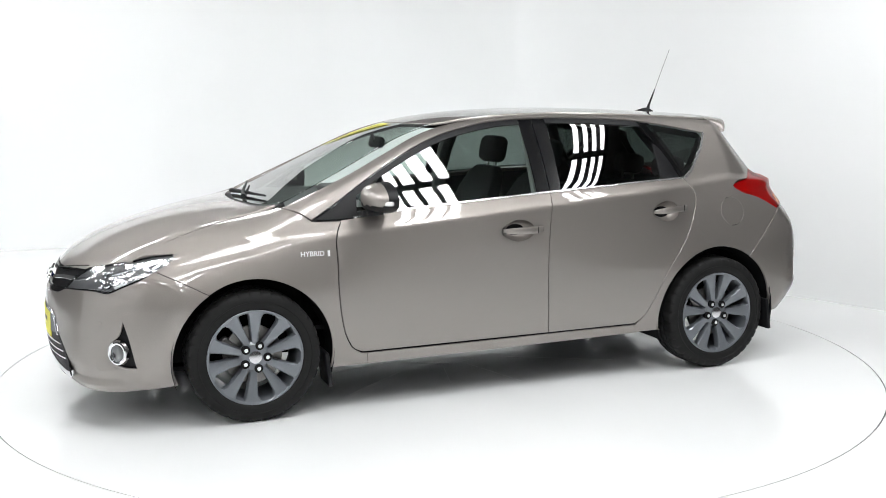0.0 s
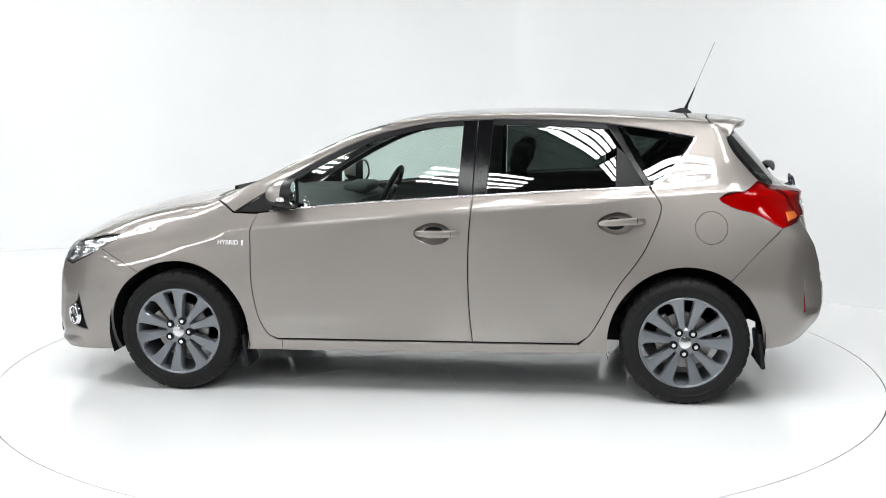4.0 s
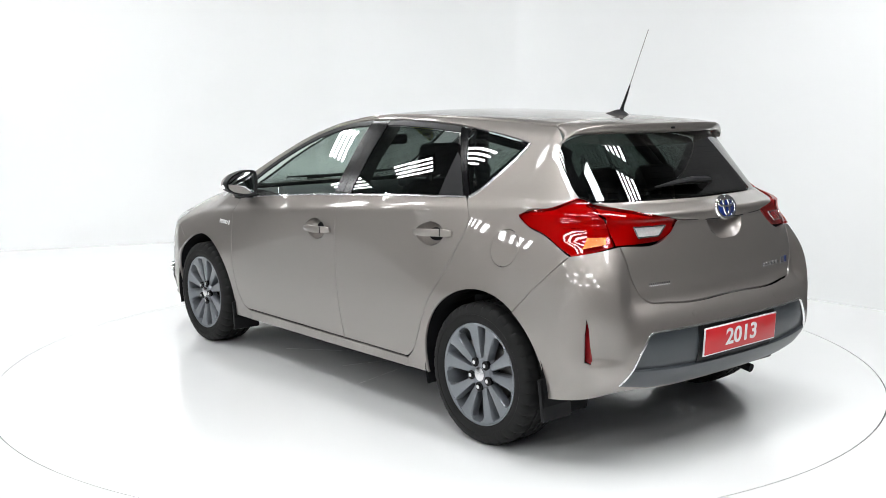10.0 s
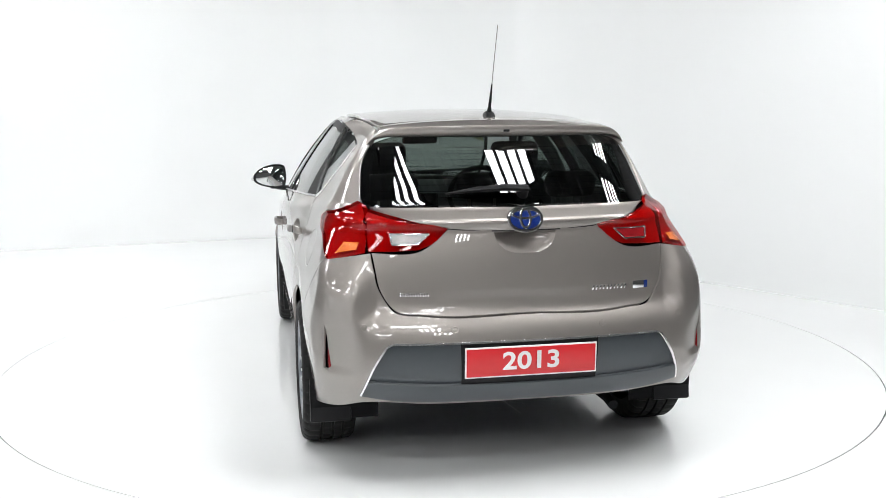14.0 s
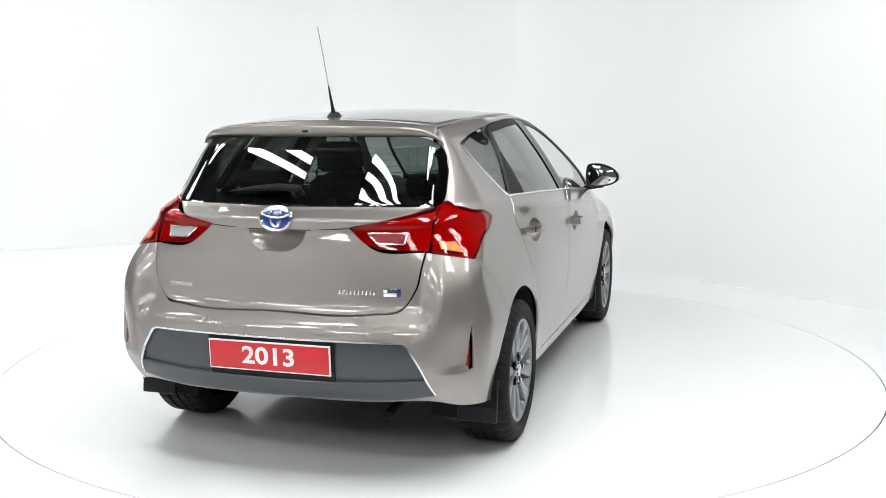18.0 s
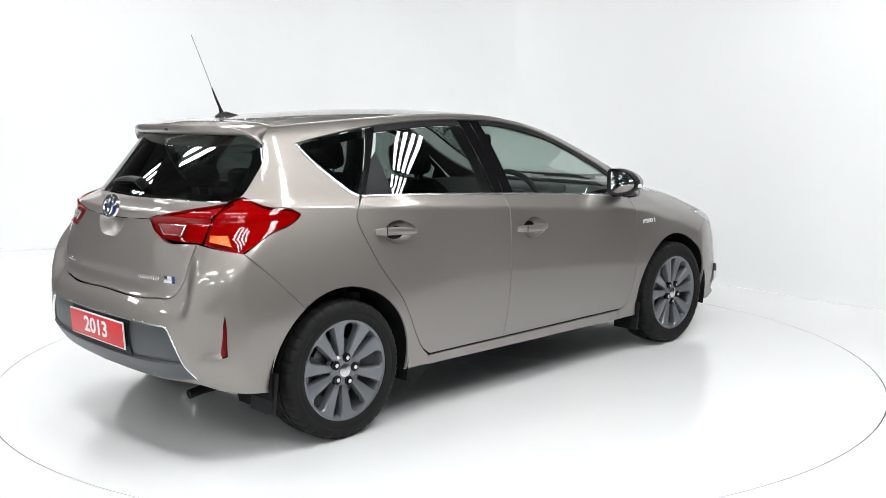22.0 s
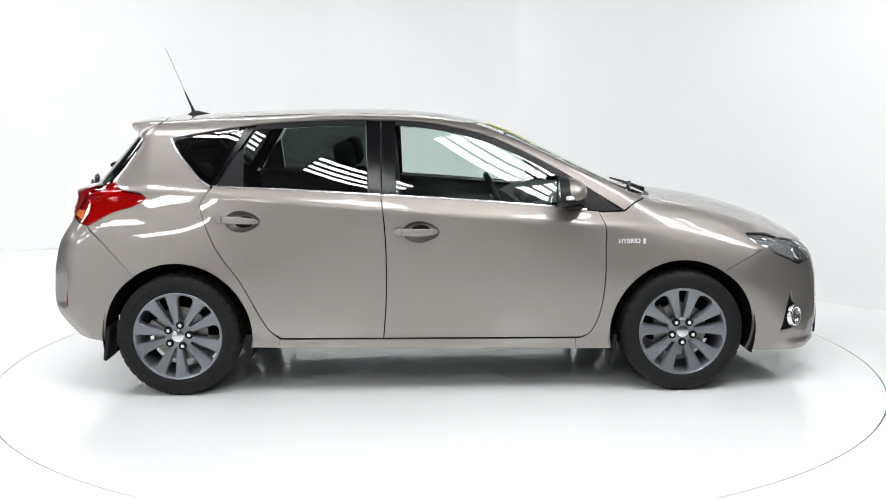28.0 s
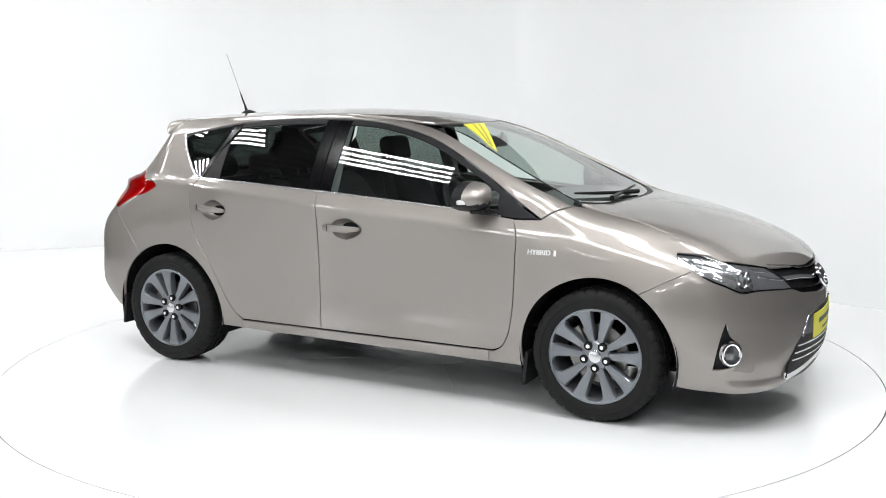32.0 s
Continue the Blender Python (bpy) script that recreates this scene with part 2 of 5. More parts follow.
def lathe(bm, profile, n=64, centre=(0, 0, 0)):
    """Turns a profile of (along y, radius) about the y axis."""
    c = Vector(centre)
    rings = []
    for y, r in profile:
        rings.append([bm.verts.new(c + Vector((r * math.cos(2 * math.pi * i / n), y, r * math.sin(2 * math.pi * i / n)))) for i in range(n)])
    for a, b in zip(rings, rings[1:]):
        for i in range(n):
            bm.faces.new((a[i], a[(i + 1) % n], b[(i + 1) % n], b[i]))
    return rings


def tube(bm, pts, radius, n=8, flat=1.0):
    """A round bar along a line of points."""
    pts = [Vector(p) for p in pts]
    rings = []
    for i, p in enumerate(pts):
        d = (pts[min(i + 1, len(pts) - 1)] - pts[max(i - 1, 0)]).normalized()
        q = d.to_track_quat("Z", "Y")
        r = radius[i] if isinstance(radius, (list, tuple)) else radius
        rings.append([bm.verts.new(p + q @ Vector((r * math.cos(2 * math.pi * k / n), flat * r * math.sin(2 * math.pi * k / n), 0))) for k in range(n)])
    for a, b in zip(rings, rings[1:]):
        for k in range(n):
            bm.faces.new((a[k], a[(k + 1) % n], b[(k + 1) % n], b[k]))
    bm.faces.new(rings[0][::-1])
    bm.faces.new(rings[-1])


def spline(points, step=0.02, closed=True):
    """A dense line through points; a point with a third entry 1 is a corner."""
    n = len(points)
    out = []
    for i in range(n if closed else n - 1):
        p0, p1, p2, p3 = (points[(i + k) % n] if closed else points[min(max(i + k, 0), n - 1)] for k in (-1, 0, 1, 2))
        a, b = np.array(p1[:2], float), np.array(p2[:2], float)
        l = np.linalg.norm(b - a)

        def tangent(prev, mid, nxt):
            if len(mid) > 2:
                return b - a
            u, v = np.array(mid[:2], float) - np.array(prev[:2], float), np.array(nxt[:2], float) - np.array(mid[:2], float)
            lu, lv = np.linalg.norm(u) + 1e-9, np.linalg.norm(v) + 1e-9
            return (u / lu * lv + v / lv * lu) / (lu + lv) * l
        ta, tb = tangent(p0, p1, p2), tangent(p1, p2, p3)
        k = max(1, int(math.ceil(l / step)))
        for j in range(k):
            u = j / k
            out.append((2 * u ** 3 - 3 * u * u + 1) * a + (u ** 3 - 2 * u * u + u) * ta + (3 * u * u - 2 * u ** 3) * b + (u ** 3 - u * u) * tb)
    if not closed:
        out.append(np.array(points[-1][:2], float))
    return np.array(out)


def band(line, a, b, dense=0.03):
    """An outline that runs along an open line, from a to b beside it."""
    l = spline(line, dense, False)
    e = np.gradient(l, axis=0)
    e /= np.maximum(np.linalg.norm(e, axis=1), 1e-9)[:, None]
    n = np.stack([-e[:, 1], e[:, 0]], -1)
    p, q = l + n * a, (l + n * b)[::-1]
    out = [tuple(v) for v in p] + [tuple(v) for v in q]
    return [(*v, 1) if i in (0, len(p) - 1, len(p), len(out) - 1) else v for i, v in enumerate(out)]


def shrink(loop, d):
    """Moves a closed line inwards by d."""
    area = np.sum(loop[:, 0] * np.roll(loop[:, 1], -1) - np.roll(loop[:, 0], -1) * loop[:, 1])
    e = np.roll(loop, -1, 0) - np.roll(loop, 1, 0)
    e /= np.maximum(np.linalg.norm(e, axis=1), 1e-9)[:, None]
    nrm = np.stack([-e[:, 1], e[:, 0]], -1) * (1 if area > 0 else -1)
    return loop + nrm * d


FRONT_HUB, REAR_HUB, AXLE_Z = 1.30, -1.30, 0.315


def chart_ends(chart, p):
    """Start and end of the ways on which a flat layout is laid onto the body."""
    u, v = p[:, 0], p[:, 1]
    o = np.zeros(len(p))
    if chart == "side":
        return np.stack([u, o + 1.3, v], -1), np.stack([u, o, v], -1)
    if chart == "top":
        return np.stack([u, v, o + 1.8], -1), np.stack([u, v, o + 0.3], -1)
    if chart == "rear":
        return np.stack([o - 2.5, u, v], -1), np.stack([o - 0.4, u, v], -1)
    if chart == "front":
        return np.stack([o + 2.6, u, v], -1), np.stack([o + 0.7, u, v], -1)
    x0, sg = (1.3, 1) if chart == "wrap_front" else (-1.3, -1)
    a = u / 0.85
    return np.stack([x0 + sg * 1.6 * np.cos(a), 1.6 * np.sin(a), v], -1), np.stack([o + x0, o, v], -1)


def wrap(points, chart):
    """Places (x, y, z) as layout points of a wrapping chart."""
    x0, sg = (1.3, 1) if chart == "wrap_front" else (-1.3, -1)
    return [(0.85 * math.atan2(p[1], sg * (p[0] - x0)), p[2], *p[3:]) for p in points]


def lay(chart, pts, lift=0.0):
    pts = np.asarray(pts, float)
    p = meet(*chart_ends(chart, pts))
    n = slope(p)
    return p + n * lift, n


def sheet(name, chart, outline, mat, parent, label="", step=0.03, gap=0.0025, depth=0.014, lift=0.0, mirror=False, both=False, dense=0.02, holes=(), shape=None):
    """A panel cut from the body's skin by an outline, with turned-in edges. both: the outline is one half, mirrored over the middle."""
    from mathutils.geometry import delaunay_2d_cdt
    loop = spline(outline, dense, not both)
    if both:
        flip = loop[::-1].copy()
        k = 1 if chart == "top" else 0
        flip[:, k] *= -1
        loop = np.concatenate([loop, flip])
        keep = np.linalg.norm(loop - np.roll(loop, 1, 0), axis=1) > 1e-4
        loop = loop[keep]
    loop = shrink(loop, gap)
    loops = [loop] + [shrink(spline(h, dense), -gap) for h in holes]
    lo, hi = loop.min(0), loop.max(0)
    g = np.stack(np.meshgrid(np.arange(lo[0] + step / 2, hi[0], step), np.arange(lo[1] + step / 2, hi[1], step)), -1).reshape(-1, 2)

    def inside(g, loop):
        x1, y1 = loop[:, 0], loop[:, 1]
        x2, y2 = np.roll(x1, -1), np.roll(y1, -1)
        c = ((y1[None] > g[:, 1:]) != (y2[None] > g[:, 1:])) & (g[:, :1] < (x2 - x1)[None] * (g[:, 1:] - y1[None]) / np.where(y2 == y1, 1e-12, y2 - y1)[None] + x1[None])
        return c.sum(1) % 2 == 1
    ok = inside(g, loop)
    for h in loops[1:]:
        ok &= ~inside(g, h)
    for h in loops:
        ok &= np.min(np.linalg.norm(g[:, None] - h[None], axis=2), axis=1) > step * 0.4
    g = g[ok]
    if chart == "side" and depth:
        # extra rows keep the shoulder line crisp
        xs = np.arange(lo[0] + 0.01, hi[0], 0.03)
        q = np.concatenate([np.stack([xs, crease(xs) + d], -1) for d in (-0.016, -0.004, 0.0015, 0.007, 0.018)])
        q = q[(q[:, 1] > lo[1]) & (q[:, 1] < hi[1])]
        if len(q):
            ok = inside(q, loop)
            for h in loops[1:]:
                ok &= ~inside(q, h)
            for h in loops:
                ok &= np.min(np.linalg.norm(q[:, None] - h[None], axis=2), axis=1) > 0.007
            g = g[np.min(np.abs(g[:, 1:] - crease(g[:, :1]) - np.array([[-0.004, 0.0015, 0.007]])), axis=1) > 0.007]
            g = np.concatenate([g, q[ok]])
    flat, edges, k = [], [], 0
    for h in loops:
        flat += [Vector(q) for q in h]
        edges += [(k + i, k + (i + 1) % len(h)) for i in range(len(h))]
        k += len(h)
    flat += [Vector(q) for q in g]
    vs, _, fs, orig, _, _ = delaunay_2d_cdt(flat, edges, [], 1 if not holes else 0, 1e-6)
    vs = np.array([tuple(v) for v in vs])
    fs = [f for f in fs]
    cent = np.array([vs[list(f)].mean(0) for f in fs])
    good = inside(cent, loop)
    for h in loops[1:]:
        good &= ~inside(cent, h)
    fs = [f for f, q in zip(fs, good) if q]
    p, n = lay(chart, vs, lift)
    if shape is not None:
        d = shape(vs, p)
        p = p + n * d[:, None]
        n = n.copy()
        acc = np.zeros_like(n)
        for f in fs:
            a, b, c = p[f[0]], p[f[1]], p[f[2]]
            q = np.cross(b - a, c - a)
            if np.dot(q, n[f[0]]) < 0:
                q = -q
            for i in f:
                acc[i] += q
        n = acc / np.maximum(np.linalg.norm(acc, axis=1), 1e-12)[:, None]
    tri = []
    for f in fs:
        a, b, c = p[f[0]], p[f[1]], p[f[2]]
        tri.append(f if np.dot(np.cross(b - a, c - a), n[f[0]]) > 0 else f[::-1])
    verts, norms, faces = list(p), list(n), [list(f) for f in tri]
    if depth:
        count = {}
        for f in tri:
            for i in range(3):
                e = (f[i], f[(i + 1) % 3])
                count[tuple(sorted(e))] = None if tuple(sorted(e)) in count else e
        for e in [e for e in count.values() if e]:
            base = len(verts)
            a, b = e
            out = np.cross(p[b] - p[a], n[a])
            out /= max(np.linalg.norm(out), 1e-9)
            verts += [p[a], p[b], p[b] - n[b] * depth, p[a] - n[a] * depth]
            norms += [n[a] * 0.5 + out * 0.5, n[b] * 0.5 + out * 0.5, out, out]
            faces.append([base + 1, base, base + 3, base + 2])
    v, n = np.array(verts), np.array(norms)
    n /= np.maximum(np.linalg.norm(n, axis=1), 1e-9)[:, None]
    if mirror:
        v, n = v * [1, -1, 1], n * [1, -1, 1]
        faces = [f[::-1] for f in faces]
    return link_mesh(name, v, faces, mat, parent, label, True, n)


def pair(name, chart, outline, mat, parent, label="", **k):
    """The same panel on both flanks."""
    return [sheet(name, chart, outline, mat, q, label, mirror=m, **k) for q, m in zip(parent if isinstance(parent, (list, tuple)) else (parent, parent), (False, True))]


# ---- studio ----
DISC = 2.472
WALL_TOP = 2.9
CEILING = 5.0


def studio():
    # floor with a round opening for the turntable
    bm = bmesh.new()
    n = 160
    inner = [bm.verts.new((DISC * math.cos(2 * math.pi * i / n), DISC * math.sin(2 * math.pi * i / n), 0)) for i in range(n)]
    reach = []
    for i in range(n):
        c, q = math.cos(2 * math.pi * i / n), math.sin(2 * math.pi * i / n)
        reach.append(min(14, 3.6 / c if c > 0.01 else 14, -5.9 / c if c < -0.01 and q > -0.2 else 14, -7.5 / q if q < -0.01 else 14))
    outer = [bm.verts.new((r * math.cos(2 * math.pi * i / n), r * math.sin(2 * math.pi * i / n), 0)) for i, r in enumerate(reach)]
    low = [bm.verts.new((v.co.x, v.co.y, -0.05)) for v in inner]
    for i in range(n):
        j = (i + 1) % n
        bm.faces.new((inner[i], inner[j], outer[j], outer[i]))
        bm.faces.new((low[i], low[j], inner[j], inner[i]))
    tagged(part("floor", bm, WHITE_FLOOR, None, "glossy white painted studio floor round the turntable"), category="floor", kind="structure")
    bm = bmesh.new()
    bmesh.ops.create_circle(bm, cap_ends=True, segments=64, radius=DISC + 0.4, matrix=Matrix.Translation((0, 0, -0.052)))
    tagged(part("floor_pit", bm, DARK_HULL, None, "dark pit below the turntable gap"), category="floor", kind="structure")
    bm = bmesh.new()
    ring = [[bm.verts.new((r * math.cos(2 * math.pi * i / 64), r * math.sin(2 * math.pi * i / 64), -0.006)) for i in range(64)] for r in (DISC + 0.2, 15)]
    for i in range(64):
        bm.faces.new((ring[0][i], ring[0][(i + 1) % 64], ring[1][(i + 1) % 64], ring[1][i]))
    tagged(part("hall_floor", bm, HALL_FLOOR, None, "grey concrete floor of the hall before the studio"), category="floor", kind="structure")
    # white backdrop walls: a soft cove on one side, a plain foot on the other
    corner = [(-9.5, 2.45), (-4.52, 4.42), (-2.9, 5.02), (-1.6, 5.40), (-0.8, 5.35), (0.1, 4.75), (1.45, 3.2), (2.42, 2.12), (3.2, 1.13), (4.6, -0.75), (5.4, -2.4), (5.6, -5.0), (5.0, -8.5), (0, -10.5), (-6, -10.0), (-10.0, -6.0), (-11.0, -1.0)]
    line = spline([(x, y, 1) if i in (6, 7, 8) else (x, y) for i, (x, y) in enumerate(corner)], 0.12)
    bm = bmesh.new()
    m = len(line)
    e = np.roll(line, -1, 0) - np.roll(line, 1, 0)
    e /= np.linalg.norm(e, axis=1)[:, None]
    out = np.stack([-e[:, 1], e[:, 0]], -1)
    rad = np.interp(line[:, 0], [-1.5, 0.8], [1.3, 0.004])
    rad = np.where(line[:, 1] < 0, np.minimum(rad, 0.3), rad)
    rows = [(math.sin(a) , 1 - math.cos(a), 0.0) for a in np.linspace(0, math.pi / 2, 12)] + [(1, 1, f) for f in (0.1, 0.3, 0.6, 1.0)]
    ring = []
    for c, s, f in rows:
        ring.append([bm.verts.new((line[i][0] + out[i][0] * rad[i] * c, line[i][1] + out[i][1] * rad[i] * c, rad[i] * s + f * (WALL_TOP - rad[i]) + 0.001)) for i in range(m)])
    white = [q[1] > 1.12 if q[0] > 0 else (q[0] > -5.85 if q[1] > 0 else q[0] < -4.6 and q[1] < -1.5) for q in line]
    hall = bmesh.new()
    base = [[hall.verts.new((v.co.x, v.co.y, z)) for v in row] for row, z in ((ring[0], 0.0), (ring[-1], WALL_TOP), (ring[-1], CEILING + 0.02))]
    for i in range(m):
        k = (i + 1) % m
        if white[i]:
            for a, b in zip(ring, ring[1:]):
                bm.faces.new((a[i], a[k], b[k], b[i]))
            hall.faces.new((base[1][i], base[1][k], base[2][k], base[2][i]))
        else:
            hall.faces.new((base[0][i], base[0][k], base[2][k], base[2][i]))
    for x, name, mat, lab in ((bm, "wall", WHITE_WALL, "smooth white studio wall with a curved foot"), (hall, "hall_wall", HALL_WALL, "grey wall of the hall behind the studio")):
        bmesh.ops.delete(x, geom=[v for v in x.verts if not v.link_faces], context="VERTS")
        tagged(part(name, x, mat, None, lab, sharp=60), category="wall", kind="structure")
    bm = bmesh.new()
    turn = Matrix.Translation((-2.5, -2.5, CEILING)) @ Matrix.Rotation(radians(-44), 4, "Z")
    prof = [(0.30 * k + d, z) for k in range(-55, 56) for d, z in ((0.0, 0.0), (0.11, 0.0), (0.15, 0.07), (0.26, 0.07))]
    ends = [[bm.verts.new(turn @ Vector((x, y, z))) for y, z in prof] for x in (-17, 17)]
    for k in range(len(prof) - 1):
        bm.faces.new((ends[0][k], ends[0][k + 1], ends[1][k + 1], ends[1][k]))
    tagged(part("ceiling", bm, DARK_CEILING, None, smooth=False, label="dark corrugated hall ceiling above the lamps"), category="ceiling", kind="structure")


def lamp_bank(half=0.035):
    """A hanging lamp of four bright strips in a dark tray; half: half the width of a strip."""
    ob = tagged(new("ceiling_lamp"), "hanging ceiling lamp with a row of bright tubes, some copies added for fill", "lamp", "ceiling lamps")
    bm = bmesh.new()
    add_box(bm, (0, 0, 0.07), (1.40, 0.70, 0.04), 0.006)
    part("tray", bm, BLACK_PLASTIC, ob, "dark lamp tray")
    for i in range(4):
        bm = bmesh.new()
        y = -0.231 + 0.154 * i
        row = [[bm.verts.new((x, y + half * math.cos(math.pi * k / 6), 0.045 - 0.03 * math.sin(math.pi * k / 6))) for k in range(7)] for x in (-0.66, 0.66)]
        for k in range(6):
            bm.faces.new((row[0][k], row[0][k + 1], row[1][k + 1], row[1][k]))
        bm.faces.new(row[0])
        bm.faces.new(row[1][::-1])
        part("tube", bm, TUBE, ob, "bright lamp tube")
    for x in (-0.6, 0.6):
        bm = bmesh.new()
        add_cyl(bm, (x, 0, 0.08), (x, 0, 1.04), 0.004, n=6)
        part("hanger", bm, STEEL, ob, "thin wire hanger")
    return ob


def lamps():
    first = lamp_bank()
    # Spots with zero turn are unseen lamps added for fill; the rest follow reflections.
    lamp_and_fill_spots = [(-2.3, -1.3, -43), (-0.55, -2.74, -37), (2.62, -0.55, -57), (3.45, -1.85, -57), (-4.1, 0.55, -45), (-6.1, 2.3, -43),
             (-3.0, -5.0, 0), (0.0, -5.2, 0), (-6.2, -3.4, 0), (-1.9, 2.3, 0), (-6.6, 0.8, 0), (-4.3, 3.0, 0), (-2.4, 3.6, 0),
             (-9.0, 0.9, 0), (-8.8, -1.5, 0), (-1.5, -8.4, 0), (-6.4, -7.0, 0), (-8.6, -4.4, 0), (-7.8, -5.8, 0), (-4.2, -8.4, 0), (-4.8, -6.4, 0),
             (0.7, -6.6, -80), (1.4, -8.7, -80)]
    broad = lamp_bank(0.054)
    broad.matrix_basis = pose(1.82, -3.06, 4.0, 0, 0, -53)
    copy_thing(broad, pose(0.93, -1.78, 4.0, 0, 0, -53))
    for i, (x, y, r) in enumerate(lamp_and_fill_spots):
        m = pose(x, y, 4.0, 0, 0, r)
        if i == 0:
            first.matrix_basis = m
        else:
            copy_thing(first, m)


def turntable():
    ob = tagged(new("turntable"), "round glossy white turntable set in the floor", "turntable")
    bm = bmesh.new()
    n = 160
    r = DISC - 0.007
    top = [bm.verts.new((r * math.cos(2 * math.pi * i / n), r * math.sin(2 * math.pi * i / n), 0)) for i in range(n)]
    low = [bm.verts.new((v.co.x, v.co.y, -0.045)) for v in top]
    bm.faces.new(top)
    for i in range(n):
        bm.faces.new((low[i], low[(i + 1) % n], top[(i + 1) % n], top[i]))
    part("disc", bm, WHITE_FLOOR, ob)
    # worn joint lines round the middle
    for a, r0, r1 in ((40, 0.42, 0.95), (106, 0.28, 0.75), (150, 0.40, 1.05), (188, 0.30, 1.25), (192, 0.45, 1.1), (214, 0.30, 0.85), (262, 0.25, 0.50), (304, 0.25, 0.72), (345, 0.35, 0.9), (12, 0.3, 0.8), (75, 0.3, 0.6)):
        bm = bmesh.new()
        u = Vector((math.cos(radians(a)), math.sin(radians(a)), 0))
        r = r0
        while r < r1:
            l = min(random.uniform(0.05, 0.16), r1 - r)
            add_box(bm, u * (r + l / 2) + Vector((0, 0, 0.0006)), (l, 0.003, 0.0012), m=Matrix.Rotation(radians(a), 4, "Z"))
            r += l + random.uniform(0.01, 0.04)
        part("joint_line", bm, SEAM_WHITE, ob, "pale worn joint line")
    bm = bmesh.new()
    add_cyl(bm, (0, 0, 0), (0, 0, 0.0008), 0.235, 0.235, 8)
    part("centre_plate", bm, WHITE_FLOOR, ob, "eight-sided centre plate")
    return ob


studio()
lamps()
disc = turntable()

# ---- the car ----
car = tagged(new("car"), "bronze-grey metallic five-door hatchback parked on the turntable", "car")

DOOR_FRONT = [(0.862, 0.936), (0.893, 0.868), (0.895, 0.754), (0.892, 0.579), (0.878, 0.461), (0.852, 0.365), (0.813, 0.304), (0.772, 0.286, 1)]
DOOR_MID = [(-0.246, 0.291, 1), (-0.231, 0.472), (-0.226, 0.648), (-0.234, 0.879), (-0.250, 1.031, 1)]
DOOR_REAR = [(-0.772, 0.294, 1), (-0.827, 0.334), (-0.875, 0.410), (-0.928, 0.517), (-0.981, 0.612), (-1.036, 0.684), (-1.093, 0.769), (-1.133, 0.853), (-1.168, 0.944), (-1.174, 0.980), (-1.152, 1.028), (-1.114, 1.063, 1)]
GLASS_TOP = [(0.997, 0.940, 1), (0.869, 1.018), (0.700, 1.124), (0.557, 1.204), (0.296, 1.321), (0.119, 1.368), (0.0, 1.390), (-0.179, 1.405), (-0.328, 1.409), (-0.594, 1.405), (-0.918, 1.384), (-1.067, 1.364), (-1.215, 1.339), (-1.356, 1.313, 1)]
GLASS_REAR = [(-1.327, 1.267), (-1.242, 1.168), (-1.166, 1.096), (-1.133, 1.074, 1)]
SCREEN_EDGE = [(1.10, 1.004, 1), (1.063, 1.022), (0.904, 1.092), (0.742, 1.166), (0.564, 1.252), (0.410, 1.322), (0.285, 1.364), (0.20, 1.385, 1)]


def arch(cx, r, a0, a1, n=14):
    return [(cx + r * math.cos(radians(a0 + (a1 - a0) * i / n)), 0.312 + r * math.sin(radians(a0 + (a1 - a0) * i / n)), *((1,) if i in (0, n) else ())) for i in range(n + 1)]


FRONT_CUP, REAR_CUP = (-0.050, 0.847, 0.088, 0.053), (-0.955, 0.903, 0.086, 0.052)
FUEL = (-1.415, 0.881, 0.077)


GRIP = [(0.124, 0.990, 1), (0.112, 0.955), (0.075, 0.922), (0.0, 0.912), (-0.075, 0.922), (-0.112, 0.955), (-0.124, 0.990, 1)]


def cup_outline(cx, cz, a, b):
    """Rounded hollow behind a door handle, more pointed towards the front."""
    out = []
    for k in range(28):
        q = 2 * math.pi * k / 28
        c, s = math.cos(q), math.sin(q)
        out.append((cx + a * c * (1.0 if c < 0 else 1.05), cz + b * s * (1 - 0.25 * max(c, 0))))
    return out


def belt_line(x0, x1, n, up=0.0):
    pts = ((-1.133, 1.074), (-0.749, 1.061), (-0.233, 1.031), (0.11, 1.008), (0.57, 0.971), (0.862, 0.939), (1.0, 0.932))
    return [(x, np.interp(x, [p[0] for p in pts], [p[1] for p in pts]) + up) for x in np.linspace(x0, x1, n)]


def corner(p):
    return (*p[:2], 1)


